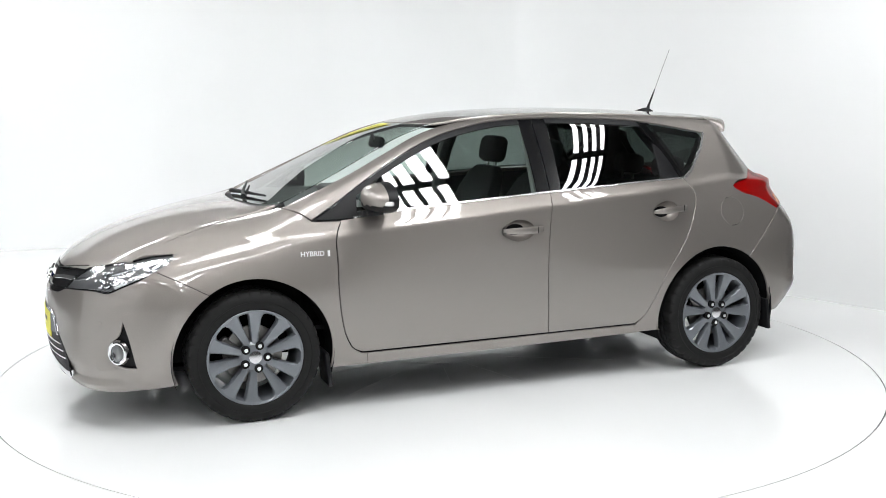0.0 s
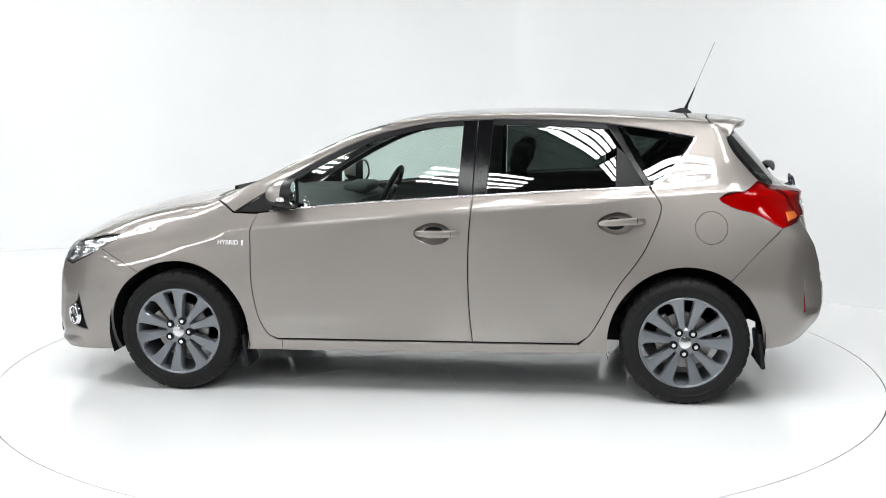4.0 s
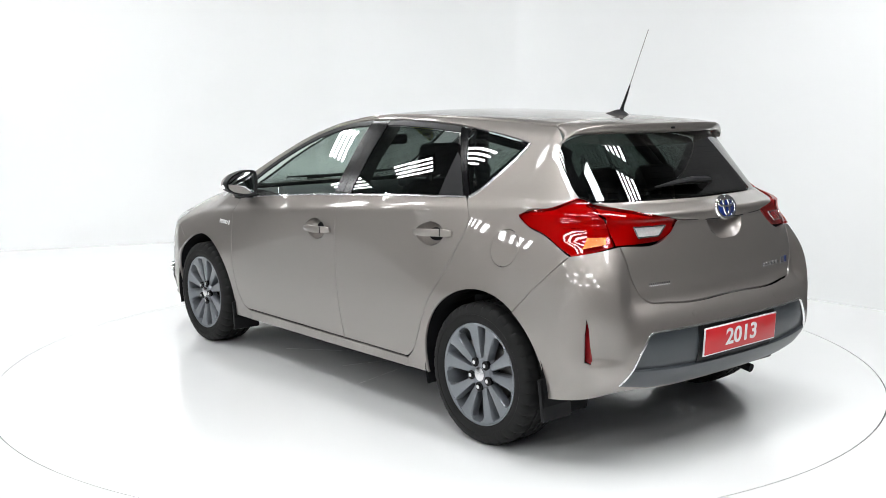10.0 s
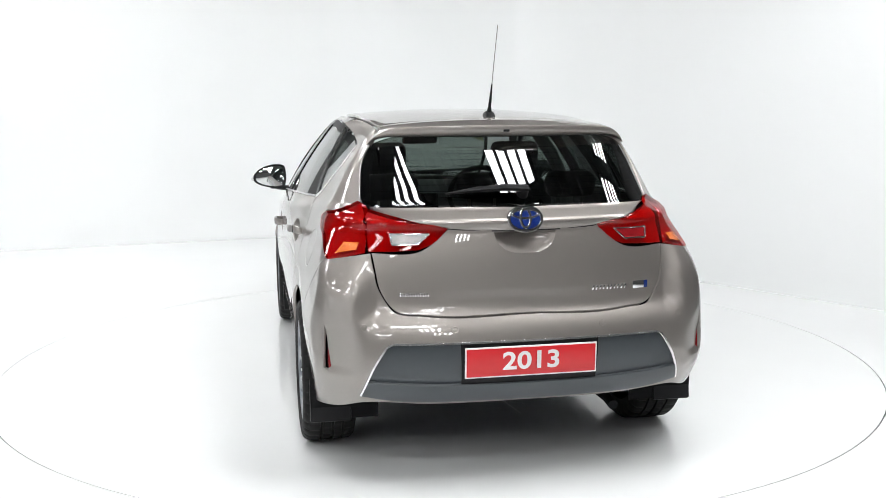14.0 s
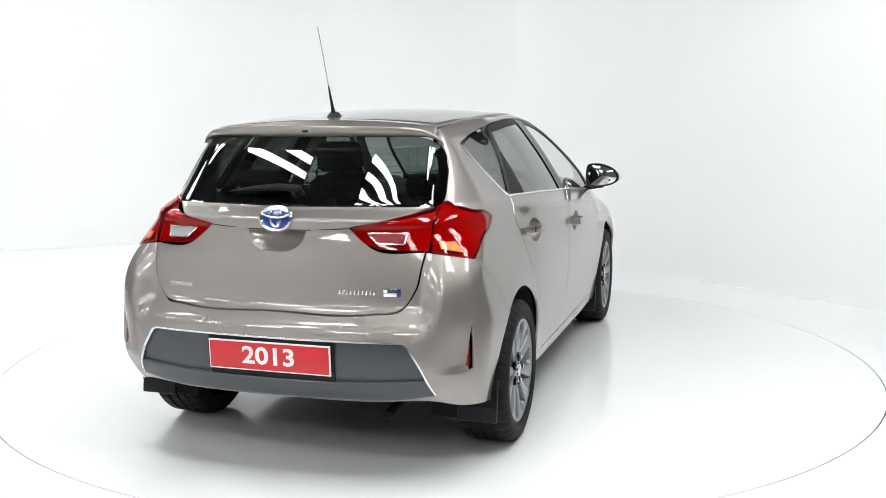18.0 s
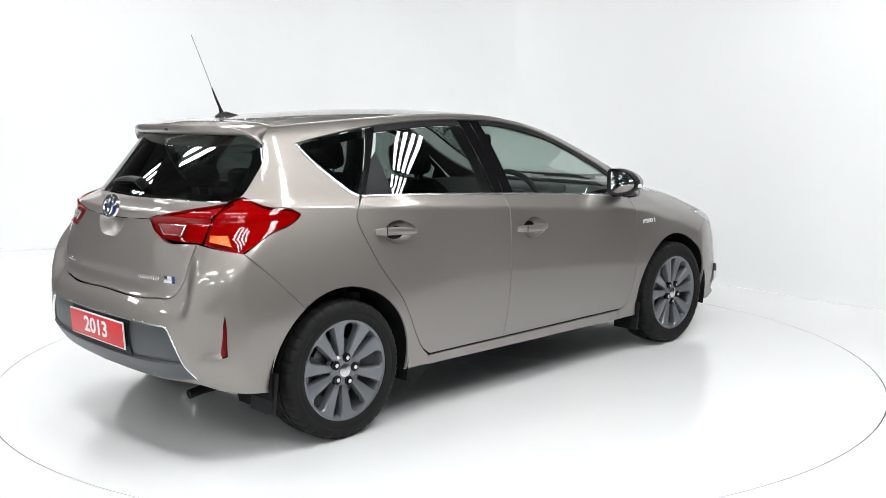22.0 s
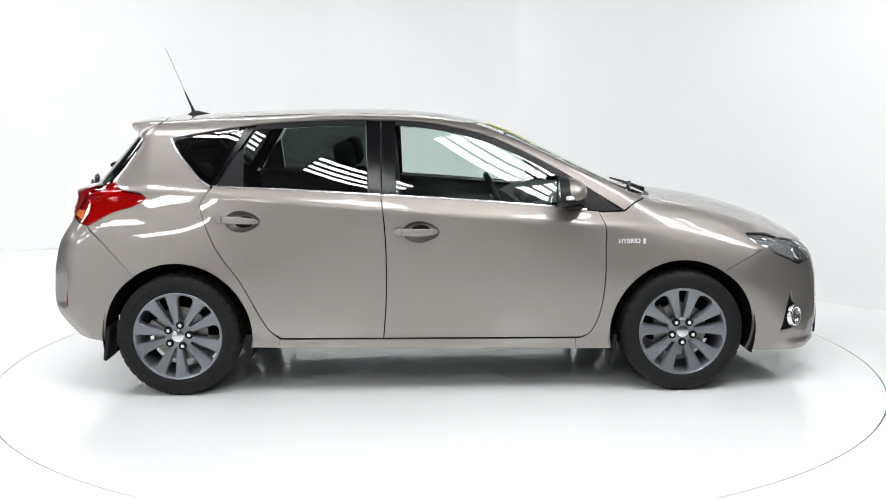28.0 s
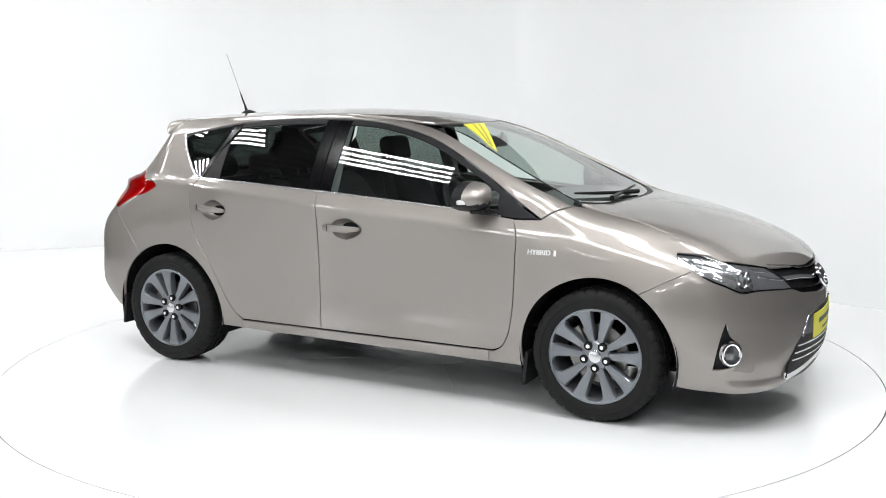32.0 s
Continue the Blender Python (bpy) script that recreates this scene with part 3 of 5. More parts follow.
def body():
    # doors below the glass
    front = belt_line(-0.250, 0.862, 7)
    o = [corner(front[-1])] + DOOR_FRONT[1:] + DOOR_MID[:-1] + [corner(front[0])] + front[1:-1]
    fd = pair("front_door", "side", o, PAINT, car, "bronze-grey front door", gap=0.0032, depth=0.02, holes=[cup_outline(*FRONT_CUP)])
    rear = belt_line(-1.114, -0.250, 6)
    o = [corner(rear[0])] + rear[1:-1] + [corner(rear[-1])] + [p for p in DOOR_MID[::-1][1:]] + DOOR_REAR[:-1]
    rd = pair("rear_door", "side", o, PAINT, car, "bronze-grey rear door", gap=0.0032, depth=0.02, holes=[cup_outline(*REAR_CUP)])
    # front wing
    hood_edge = [(1.831, 0.782), (1.679, 0.850), (1.483, 0.915), (1.279, 0.962), (1.128, 0.997, 1)]
    o = ([(1.0, 0.936, 1), (0.862, 0.934, 1)] + DOOR_FRONT[1:-1] + [(0.772, 0.281, 1), (0.747, 0.280, 1), (0.745, 0.223, 1), (0.935, 0.222, 1)]
         + arch(1.30, 0.374, 194, 57) + [(1.632, 0.694), (1.735, 0.744, 1), (1.699, 0.760), (1.648, 0.800), (1.645, 0.812, 1), (1.764, 0.803, 1)]
         + [(1.831, 0.785, 1)] + hood_edge[1:] + [(1.06, 0.975)])
    pair("front_wing", "side", o, PAINT, car, "bronze-grey front wing", step=0.022)
    # sill
    o = [(0.745, 0.278, 1), (0.745, 0.224, 1), (-0.45, 0.238), (-0.7815, 0.243, 1), (-0.7815, 0.286, 1), (-0.4, 0.284), (0.2, 0.280)]
    pair("sill", "side", o, PAINT, car, gap=0.0005)
    # rear side with roof rail and both pillars
    o = (SCREEN_EDGE[:-1] + [(0.20, 1.384), (0.0, 1.412), (-0.2, 1.424), (-0.6, 1.427), (-0.9, 1.419), (-1.2, 1.403), (-1.43, 1.386, 1)]
         + [(-1.447, 1.383), (-1.464, 1.373), (-1.482, 1.357), (-1.497, 1.340), (-1.509, 1.319, 1), (-1.514, 1.290), (-1.541, 1.238), (-1.590, 1.178), (-1.640, 1.122), (-1.665, 1.098, 1), (-1.60, 1.060), (-1.48, 1.038), (-1.458, 1.018), (-1.501, 0.987), (-1.62, 0.949), (-1.757, 0.879, 1)]
         + [(-1.65, 0.772)] + arch(-1.30, 0.378, 124, -10)[0:] + [(-0.935, 0.246, 1), (-0.780, 0.243, 1), (-0.780, 0.290, 1)]
         + DOOR_REAR[1:-1] + [(-1.125, 1.068, 1), (-1.133, 1.076, 1)] + [p for p in GLASS_REAR[::-1][1:]] + [(-1.356, 1.315, 1)]
         + [(x, z + 0.002) for x, z, *_ in GLASS_TOP[::-1][1:-1]] + [(1.0, 0.940, 1), (1.06, 0.979), (1.12, 0.997, 1)])
    cap = [(FUEL[0] + FUEL[2] * math.cos(k * math.pi / 12), FUEL[1] + FUEL[2] * math.sin(k * math.pi / 12)) for k in range(24)]
    label = "bronze-grey rear quarter with roof pillars"
    left = sheet("body_side", "side", o, PAINT, car, label, step=0.022, dense=0.015, holes=[cap])
    sheet("body_side", "side", o, PAINT, car, label, step=0.022, dense=0.015, mirror=True)
    sheet("fuel_flap", "side", cap, PAINT, left, "round fuel flap", step=0.02, gap=0.0008)
    # bonnet and roof
    o = [(1.255, 0.0, 1), (1.235, 0.25), (1.19, 0.45), (1.128, 0.563, 1), (1.279, 0.585), (1.483, 0.618), (1.679, 0.652), (1.831, 0.692, 1), (1.93, 0.610), (2.00, 0.527), (2.08, 0.330), (2.118, 0.170), (2.128, 0.0, 1)]
    sheet("bonnet", "top", o, PAINT, car, "bronze-grey bonnet", both=True)
    o = [(0.302, 0.0, 1), (0.294, 0.19), (0.237, 0.416, 1), (0.19, 0.455, 1), (0.0, 0.492), (-0.4, 0.512), (-0.9, 0.512), (-1.425, 0.497, 1), (-1.420, 0.44), (-1.434, 0.30), (-1.462, 0.12), (-1.472, 0.0, 1)]
    sheet("roof", "top", o, PAINT, car, "bronze-grey roof panel", both=True, gap=0.0015)
    # windscreen
    o = [(1.235, 0.0, 1), (1.21, 0.25), (1.17, 0.42), (1.10, 0.545, 1), (0.904, 0.525), (0.742, 0.505), (0.564, 0.468), (0.410, 0.425), (0.25, 0.409, 1), (0.297, 0.19), (0.307, 0.0, 1)]
    sheet("windscreen", "top", o, SCREEN_GLASS, car, "clear windscreen with a faint green tint", both=True, gap=0.004, depth=0.005, lift=-0.003)
    # side windows
    o = [(0.680, 1.105), (0.545, 1.182), (0.290, 1.294), (0.115, 1.341), (0.0, 1.362), (-0.178, 1.377, 1), (-0.172, 1.034, 1), (0.11, 1.010), (0.57, 0.974), (0.78, 0.953, 1), (0.755, 1.058, 1)]
    pair("front_window", "side", o, CLEAR_GLASS, fd, "clear side window glass", depth=0.004, lift=-0.006)
    o = [(-0.334, 1.381, 1), (-0.594, 1.377), (-0.907, 1.357, 1), (-0.958, 1.272, 1), (-0.952, 1.074, 1), (-0.749, 1.063), (-0.315, 1.037, 1)]
    pair("rear_window", "side", o, DARK_GLASS, rd, "dark tinted side window glass", depth=0.004, lift=-0.006)
    o = [(-0.960, 1.373, 1), (-1.067, 1.360), (-1.215, 1.335), (-1.335, 1.306, 1), (-1.242, 1.172), (-1.16, 1.10, 1), (-1.13, 1.085, 1), (-1.05, 1.21)]
    pair("quarter_window", "side", o, DARK_GLASS, car, "dark tinted quarter glass", depth=0.004, lift=-0.006)
    q = [(x, z) for x, z, *_ in o]
    pair("glass_border", "side", band(q + q[:1], 0.0, 0.034) if sum(a[0] * b[1] - b[0] * a[1] for a, b in zip(q, q[1:] + q[:1])) > 0 else band(q + q[:1], -0.034, 0.0), GLOSS_BLACK, car, "black border of the quarter glass", depth=0.0, lift=-0.010, gap=0.0)
    # black window posts
    o = [(-0.179, 1.402, 1), (-0.254, 1.404, 1), (-0.246, 1.034, 1), (-0.172, 1.032, 1)]
    pair("window_post", "side", o, GLOSS_BLACK, fd, "black post beside the window", depth=0.010, lift=-0.001)
    o = [(-0.256, 1.404, 1), (-0.335, 1.406, 1), (-0.315, 1.035, 1), (-0.248, 1.034, 1)]
    pair("window_post", "side", o, GLOSS_BLACK, rd, "black post beside the window", depth=0.010, lift=-0.001)
    o = [(-0.958, 1.272, 1), (-0.952, 1.074, 1), (-1.098, 1.072, 1), (-0.982, 1.255)]
    pair("window_wedge", "side", o, BLACK_PLASTIC, rd, "black wedge beside the window", depth=0.008, lift=-0.003)
    o = [(-0.900, 1.383, 1), (-0.960, 1.376, 1), (-1.05, 1.21), (-1.13, 1.080, 1), (-1.10, 1.072, 1), (-0.985, 1.255)]
    pair("window_post", "side", o, GLOSS_BLACK, car, depth=0.006, lift=-0.001)
    o = [(0.99, 0.940, 1), (0.869, 1.012), (0.765, 1.08, 1), (0.78, 0.950, 1), (0.862, 0.940)]
    pair("mirror_triangle", "side", o, BLACK_PLASTIC, fd, "matt black mirror mount triangle", depth=0.006, lift=-0.001)
    # black frames round the side glass
    for q, m in zip(fd, (False, True)):
        sheet("window_frame", "side", band(GLASS_TOP[1:8], 0.001, 0.026), BLACK_PLASTIC, q, "black window frame", depth=0.008, lift=-0.002, mirror=m, gap=0.0)
    for q, m in zip(rd, (False, True)):
        sheet("window_frame", "side", band([(-0.335, 1.409)] + GLASS_TOP[9:11], 0.001, 0.026), BLACK_PLASTIC, q, "black window frame", depth=0.008, lift=-0.002, mirror=m, gap=0.0)
    # bright trim under and behind the glass
    for q, x0, x1 in ((fd, -0.249, 0.80), (rd, -1.112, -0.253)):
        for par, m in zip(q, (False, True)):
            sheet("chrome_strip", "side", band(belt_line(x0, x1, 8), -0.001, 0.006), TRIM_CHROME, par, "bright strip under the window", depth=0.008, lift=0.002, gap=0.0, mirror=m)
    pair("chrome_strip", "side", band([(-1.128, 1.074, 1), (-1.166, 1.096), (-1.242, 1.168), (-1.327, 1.267), (-1.354, 1.313, 1)], -0.006, 0.005), TRIM_CHROME, car, "chrome strip behind the quarter glass", depth=0.008, lift=0.003, gap=0.0)
    # tailgate
    o = [(0.0, 0.678, 1), (0.407, 0.680), (0.520, 0.697), (0.572, 0.770), (0.590, 0.860), (0.598, 0.916, 1), (0.412, 0.925), (0.300, 1.008, 1), (0.45, 1.040), (0.585, 1.080, 1), (0.30, 1.082), (0.0, 1.080, 1)]
    tg = sheet("tailgate", "rear", o, PAINT, car, "bronze-grey tailgate", both=True, step=0.02, depth=0.03, holes=[GRIP])
    o = [(0.0, 1.086, 1), (0.30, 1.087), (0.59, 1.090), (0.616, 1.105), (0.618, 1.17), (0.606, 1.24), (0.588, 1.288), (0.562, 1.320, 1), (0.5, 1.345), (0.3, 1.365), (0.0, 1.37, 1)]
    sheet("rear_window", "rear", o, DARK_GLASS, tg, "dark tinted rear window", both=True, depth=0.004, lift=-0.004, step=0.014, dense=0.012)
    # black edge and heater lines of the rear glass
    edge = [(0.585, 1.094, 1), (0.613, 1.108), (0.614, 1.17), (0.602, 1.24), (0.584, 1.288), (0.560, 1.316, 1)]
    pair("glass_border", "rear", band(edge, 0.004, 0.040), GLOSS_BLACK, tg, "black border of the rear glass", depth=0.0, lift=-0.008, gap=0.0)
    for k in range(9):
        z = 1.118 + 0.024 * k
        y = 0.555 - 0.25 * max(z - 1.20, 0)
        sheet("heater_line", "rear", band([(y, z, 1), (0.0, z + 0.003), (-y, z, 1)], -0.0007, 0.0007), GLOSS_BLACK, tg, depth=0.0, lift=-0.008, gap=0.0, dense=0.05, step=0.08)
    return fd, rd, tg


REFLECTOR_U = 0.808
REFLECTOR_SLOT = [(REFLECTOR_U, 0.466), (REFLECTOR_U, 0.585), (REFLECTOR_U - 0.005, 0.642), (REFLECTOR_U - 0.013, 0.60), (REFLECTOR_U - 0.022, 0.462)]
INSERT = [(0.0, 0.578, 1), (0.30, 0.578), (0.535, 0.577, 1), (0.558, 0.568), (0.575, 0.545, 1), (0.608, 0.490), (0.634, 0.430), (0.655, 0.366, 1), (0.50, 0.343), (0.25, 0.336), (0.0, 0.336, 1)]


FOG_POCKET = [(1.884, 0.774, 0.520, 1), (1.906, 0.764, 0.450), (1.940, 0.743, 0.418), (1.951, 0.738, 0.378), (1.940, 0.745, 0.335), (1.900, 0.765, 0.308), (1.836, 0.788, 0.296, 1), (1.845, 0.79, 0.36), (1.860, 0.788, 0.43)]


def seam(points):
    """Layout points of the flank as places on the skin."""
    p, _ = lay("side", [(a[0], a[1]) for a in points])
    return [(*v, *a[2:]) for v, a in zip(p, points)]


def seam_rear(points):
    p, _ = lay("rear", [(a[0], a[1]) for a in points])
    return [(*v, *a[2:]) for v, a in zip(p, points)]


def bumpers():
    c = "wrap_front"
    top = [(2.2, 0.0, 0.572, 1), (2.195, 0.11, 0.578), (2.175, 0.25, 0.596), (2.147, 0.396, 0.616), (2.129, 0.425, 0.628), (2.081, 0.549, 0.642), (2.003, 0.668, 0.648), (1.942, 0.728, 0.643), (1.886, 0.76, 0.669), (1.794, 0.798, 0.711)]
    side = seam([(1.735, 0.744, 1), (1.632, 0.694), arch(1.30, 0.374, 194, 57)[-1]])
    a = seam(arch(1.30, 0.374, 57, -8, 8))
    low = [(1.68, 0.84, 0.20, 1), (1.80, 0.80, 0.185), (1.95, 0.66, 0.185), (2.05, 0.45, 0.185), (2.10, 0.0, 0.185, 1)]
    def hollow(flat, p):
        """Shallow hollow above the lower lip, below the fog lamps."""
        u, z = np.abs(flat[:, 0]), flat[:, 1]
        ease = lambda q: np.clip(q, 0, 1) ** 2 * (3 - 2 * np.clip(q, 0, 1))
        return -0.014 * ease((z - 0.226) / 0.014) * ease((0.330 - z) / 0.085) * ease((0.80 - u) / 0.05)
    sheet("front_bumper", c, wrap(top + side + a[1:] + low, c), PAINT, car, "bronze-grey front bumper", both=True, step=0.016, gap=0.0008, shape=hollow, holes=[[(g * q[0], *q[1:]) for q in wrap(FOG_POCKET, c)] for g in (1, -1)])
    c = "wrap_rear"
    top = seam_rear([(0.0, 0.674, 1), (0.407, 0.676), (0.524, 0.694), (0.576, 0.770), (0.594, 0.860), (0.602, 0.914, 1)])
    side = seam([(-1.757, 0.879, 1), (-1.65, 0.772), (-1.511, 0.625, 1)])
    a = seam(arch(-1.30, 0.378, 124, 178, 7))
    low = [(-1.69, 0.82, 0.285, 1), (-1.85, 0.75, 0.30), (-1.93, 0.66, 0.33), (-1.96, 0.4, 0.32), (-1.97, 0.0, 0.32, 1)]
    def scoop(flat, p):
        """Hollow beside each reflector, sharp below and outside, fading upwards and inwards."""
        u = np.abs(flat[:, 0])
        z = flat[:, 1]
        ease = lambda q: np.clip(q, 0, 1) ** 2 * (3 - 2 * np.clip(q, 0, 1))
        return -0.016 * ease((REFLECTOR_U - u) / 0.016) * ease((z - 0.458) / 0.016) * ease((u - REFLECTOR_U + 0.17) / 0.15) * ease((0.66 - z) / 0.17)
    hole = wrap(seam_rear(INSERT), c)
    hole = hole + [(-q[0], *q[1:]) for q in hole[::-1][1:-1]]
    slots = [[(g * u, z, 1) for u, z in REFLECTOR_SLOT] for g in (1, -1)]
    sheet("rear_bumper", c, wrap(top + side + a[1:] + low, c), PAINT, car, "bronze-grey rear bumper", both=True, step=0.015, gap=0.0008, shape=scoop, holes=[hole] + slots)


def hull():
    """Dark inner body that closes the gaps and the underside."""
    xs = np.linspace(-1.84, 1.98, 60)
    verts, faces = [], []
    m = 24
    for x in xs:
        zt = 0.94 - 0.083 * x - 0.03
        zs = np.linspace(0.255 + 0.13 * min(1, max(0, (-1.45 - x) / 0.2)), min(zt, 0.93), m)
        a = np.stack([np.full(m, x), np.full(m, 1.3), zs], -1)
        b = np.stack([np.full(m, x), np.zeros(m), zs], -1)
        p = meet(a, b)
        y = np.maximum(p[:, 1] - 0.048, 0.02)
        inside_arch = (((x - FRONT_HUB) ** 2 + (zs - 0.312) ** 2 < 0.40 ** 2) | ((x - REAR_HUB) ** 2 + (zs - 0.312) ** 2 < 0.40 ** 2))
        y = np.where(inside_arch, np.minimum(y, 0.56), y)
        verts += [(x, s * v, z) for s in (1, -1) for v, z in zip(y, zs)]
    k = 2 * m
    for i in range(len(xs) - 1):
        for s in (0, 1):
            for j in range(m - 1):
                a, b = i * k + s * m + j, (i + 1) * k + s * m + j
                faces.append((a, b, b + 1, a + 1) if s else (a, a + 1, b + 1, b))
        faces.append((i * k, (i + 1) * k, (i + 1) * k + m, i * k + m))
    faces.append(tuple(range(m)) + tuple(range(2 * m - 1, m - 1, -1)))
    e = (len(xs) - 1) * k
    faces.append(tuple(e + q for q in range(m)) + tuple(e + q for q in range(2 * m - 1, m - 1, -1)))
    link_mesh("underbody", verts, faces, DARK_HULL, car, "dark underbody and wheel housings", False)


def wheel(x, side, turn):
    """Ten-spoke alloy wheel; the outer face looks along +y before it is turned."""
    ob = new("wheel")
    ob.parent = car
    ob.matrix_basis = pose(x, 0.0, AXLE_Z, 0, 0, 0 if side > 0 else 180) @ Matrix.Translation((0, 0.745, 0)) @ Matrix.Rotation(radians(turn), 4, "Y")
    tagged(ob, "grey ten-spoke alloy wheel with a black tyre")
    bm = bmesh.new()
    rings = lathe(bm, [(-0.10, 0.225), (-0.112, 0.25), (-0.113, 0.28), (-0.108, 0.297), (-0.099, 0.307), (-0.088, 0.313), (-0.060, 0.3155), (-0.058, 0.308), (-0.050, 0.308), (-0.048, 0.316), (-0.018, 0.3165), (-0.016, 0.308), (-0.006, 0.308), (-0.004, 0.3165), (0.030, 0.3162), (0.032, 0.308), (0.042, 0.308), (0.044, 0.316), (0.088, 0.313), (0.099, 0.307), (0.108, 0.297), (0.1135, 0.280), (0.1145, 0.268), (0.1120, 0.265), (0.113, 0.25), (0.109, 0.236), (0.103, 0.228), (0.095, 0.224)], 216)
    for k in (3, 4, 5, 18, 19, 20):
        for i, v in enumerate(rings[k]):
            if i % 6 == 0:
                v.co = Vector((v.co.x * 0.984, v.co.y * 0.985, v.co.z * 0.984))
    for k in (6, 9, 10, 13, 14, 17):
        for i, v in enumerate(rings[k]):
            if (i + k) % 6 == 0:
                v.co = Vector((v.co.x * 0.984, v.co.y, v.co.z * 0.984))
    part("tyre", bm, RUBBER, ob, "black rubber tyre")
    bm = bmesh.new()
    lathe(bm, [(0.095, 0.222), (0.104, 0.228), (0.106, 0.224), (0.102, 0.216), (0.085, 0.210), (-0.09, 0.200)], 96)
    part("rim", bm, RIM_GREY, ob)
    for i in range(10):
        bm = bmesh.new()
        mid, flip = radians(90 + 72 * (i // 2)), 1 if i % 2 else -1
        prof = [(0.045, 0.5, 31, 0.084), (0.062, 2.0, 31, 0.086), (0.078, 4.2, 28.2, 0.088), (0.095, 5.0, 26.2, 0.0905), (0.12, 5.5, 25.5, 0.093), (0.16, 6.0, 24.8, 0.097), (0.19, 6.2, 24.5, 0.100), (0.206, 6.0, 26.5, 0.102), (0.2195, 4.0, 33, 0.103)]
        rings = []
        for r, a0, a1, y in prof:
            ring = [(a0, y - 0.045), (a0, y - 0.012), (a0 + 1.6, y - 0.0035), (a0 * 0.65 + a1 * 0.35, y), (a1 - 1.8, y - 0.002), (a1, y - 0.009), (a1, y - 0.045)]
            row = []
            for a, h in ring:
                q = mid + flip * radians(a)
                row.append(bm.verts.new((r * math.cos(q), h, r * math.sin(q))))
            rings.append(row)
        for p, q in zip(rings, rings[1:]):
            for j in range(len(p) - 1):
                bm.faces.new((p[j], p[j + 1], q[j + 1], q[j]))
        part("spoke", bm, RIM_GREY, ob)
    bm = bmesh.new()
    lathe(bm, [(0.05, 0.075), (0.080, 0.072), (0.090, 0.060), (0.092, 0.036), (0.092, 0.0005)], 48)
    part("hub", bm, RIM_GREY, ob)
    bm = bmesh.new()
    lathe(bm, [(0.090, 0.031), (0.098, 0.030), (0.101, 0.022), (0.102, 0.0005)], 40)
    part("centre_cap", bm, SATIN_CHROME, ob, "silver centre cap")
    for i in range(5):
        a = 2 * math.pi * i / 5 + radians(54)
        c = Vector((0.057 * math.cos(a), 0, 0.057 * math.sin(a)))
        # Raised black disc under each nut draws the shade of its pocket.
        bm = bmesh.new()
        add_cyl(bm, c + Vector((0, 0.080, 0)), c + Vector((0, 0.0965, 0)), 0.0205, n=24)
        part("nut_pocket_shade", bm, GLOSS_BLACK, ob)
        bm = bmesh.new()
        add_cyl(bm, c + Vector((0, 0.08, 0)), c + Vector((0, 0.1030, 0)), 0.0115, 0.010, n=6)
        part("wheel_nut", bm, CHROME, ob)
    bm = bmesh.new()
    lathe(bm, [(0.03, 0.06), (0.03, 0.14), (0.01, 0.14), (0.01, 0.06)], 48)
    part("brake_disc", bm, STEEL, ob, "steel brake disc")
    bm = bmesh.new()
    add_box(bm, (0.10, 0.02, 0.06), (0.07, 0.05, 0.12), 0.012, Matrix.Rotation(radians(30), 4, "Y"))
    part("brake_caliper", bm, STEEL, ob, "steel brake caliper")
    bm = bmesh.new()
    lathe(bm, [(-0.10, 0.06), (0.01, 0.062), (0.012, 0.0005)], 32)
    part("axle_hub", bm, DARK_HULL, ob)
    return ob


front_doors, rear_doors, tailgate = body()
bumpers()
hull()
wheels = [wheel(FRONT_HUB, 1, 14), wheel(FRONT_HUB, -1, 0), wheel(REAR_HUB, 1, -4), wheel(REAR_HUB, -1, 23)]

# ---- details of the car ----
def on_body(chart, u, v, lift=0.0):
    p, n = lay(chart, [(u, v)], lift)
    return Vector(p[0]), Vector(n[0])


def frame_on(chart, u, v, lift=0.0, up=(0, 0, 1), right_side=False):
    """A pose on the skin: z out of it, y upwards."""
    p, n = on_body(chart, u, v, lift)
    if right_side:
        p, n = Vector((p.x, -p.y, p.z)), Vector((n.x, -n.y, n.z))
    y = (Vector(up) - n * n.dot(Vector(up))).normalized()
    x = y.cross(n)
    m = Matrix.Identity(4)
    for i in range(3):
        m[i][0], m[i][1], m[i][2], m[i][3] = x[i], y[i], n[i], p[i]
    return m


def mirror_y(bm):
    bmesh.ops.scale(bm, verts=bm.verts, vec=(1, -1, 1))
    bmesh.ops.reverse_faces(bm, faces=bm.faces)


def words(name, text, size, depth, m, mat, parent, label="", bold=0.0):
    """Raised lettering as a mesh."""
    cu = bpy.data.curves.new(name, "FONT")
    cu.body, cu.size, cu.extrude, cu.align_x, cu.align_y = text, size, depth, "CENTER", "CENTER"
    cu.resolution_u = 4
    cu.offset = bold
    tmp = bpy.data.objects.new(name, cu)
    scene.collection.objects.link(tmp)
    me = bpy.data.meshes.new_from_object(tmp.evaluated_get(bpy.context.evaluated_depsgraph_get()))
    bpy.data.objects.remove(tmp)
    bpy.data.curves.remove(cu)
    me.transform(m)
    me.materials.append(mat)
    ob = new(name, me)
    ob.parent = parent
    if label:
        tagged(ob, label)
    return ob


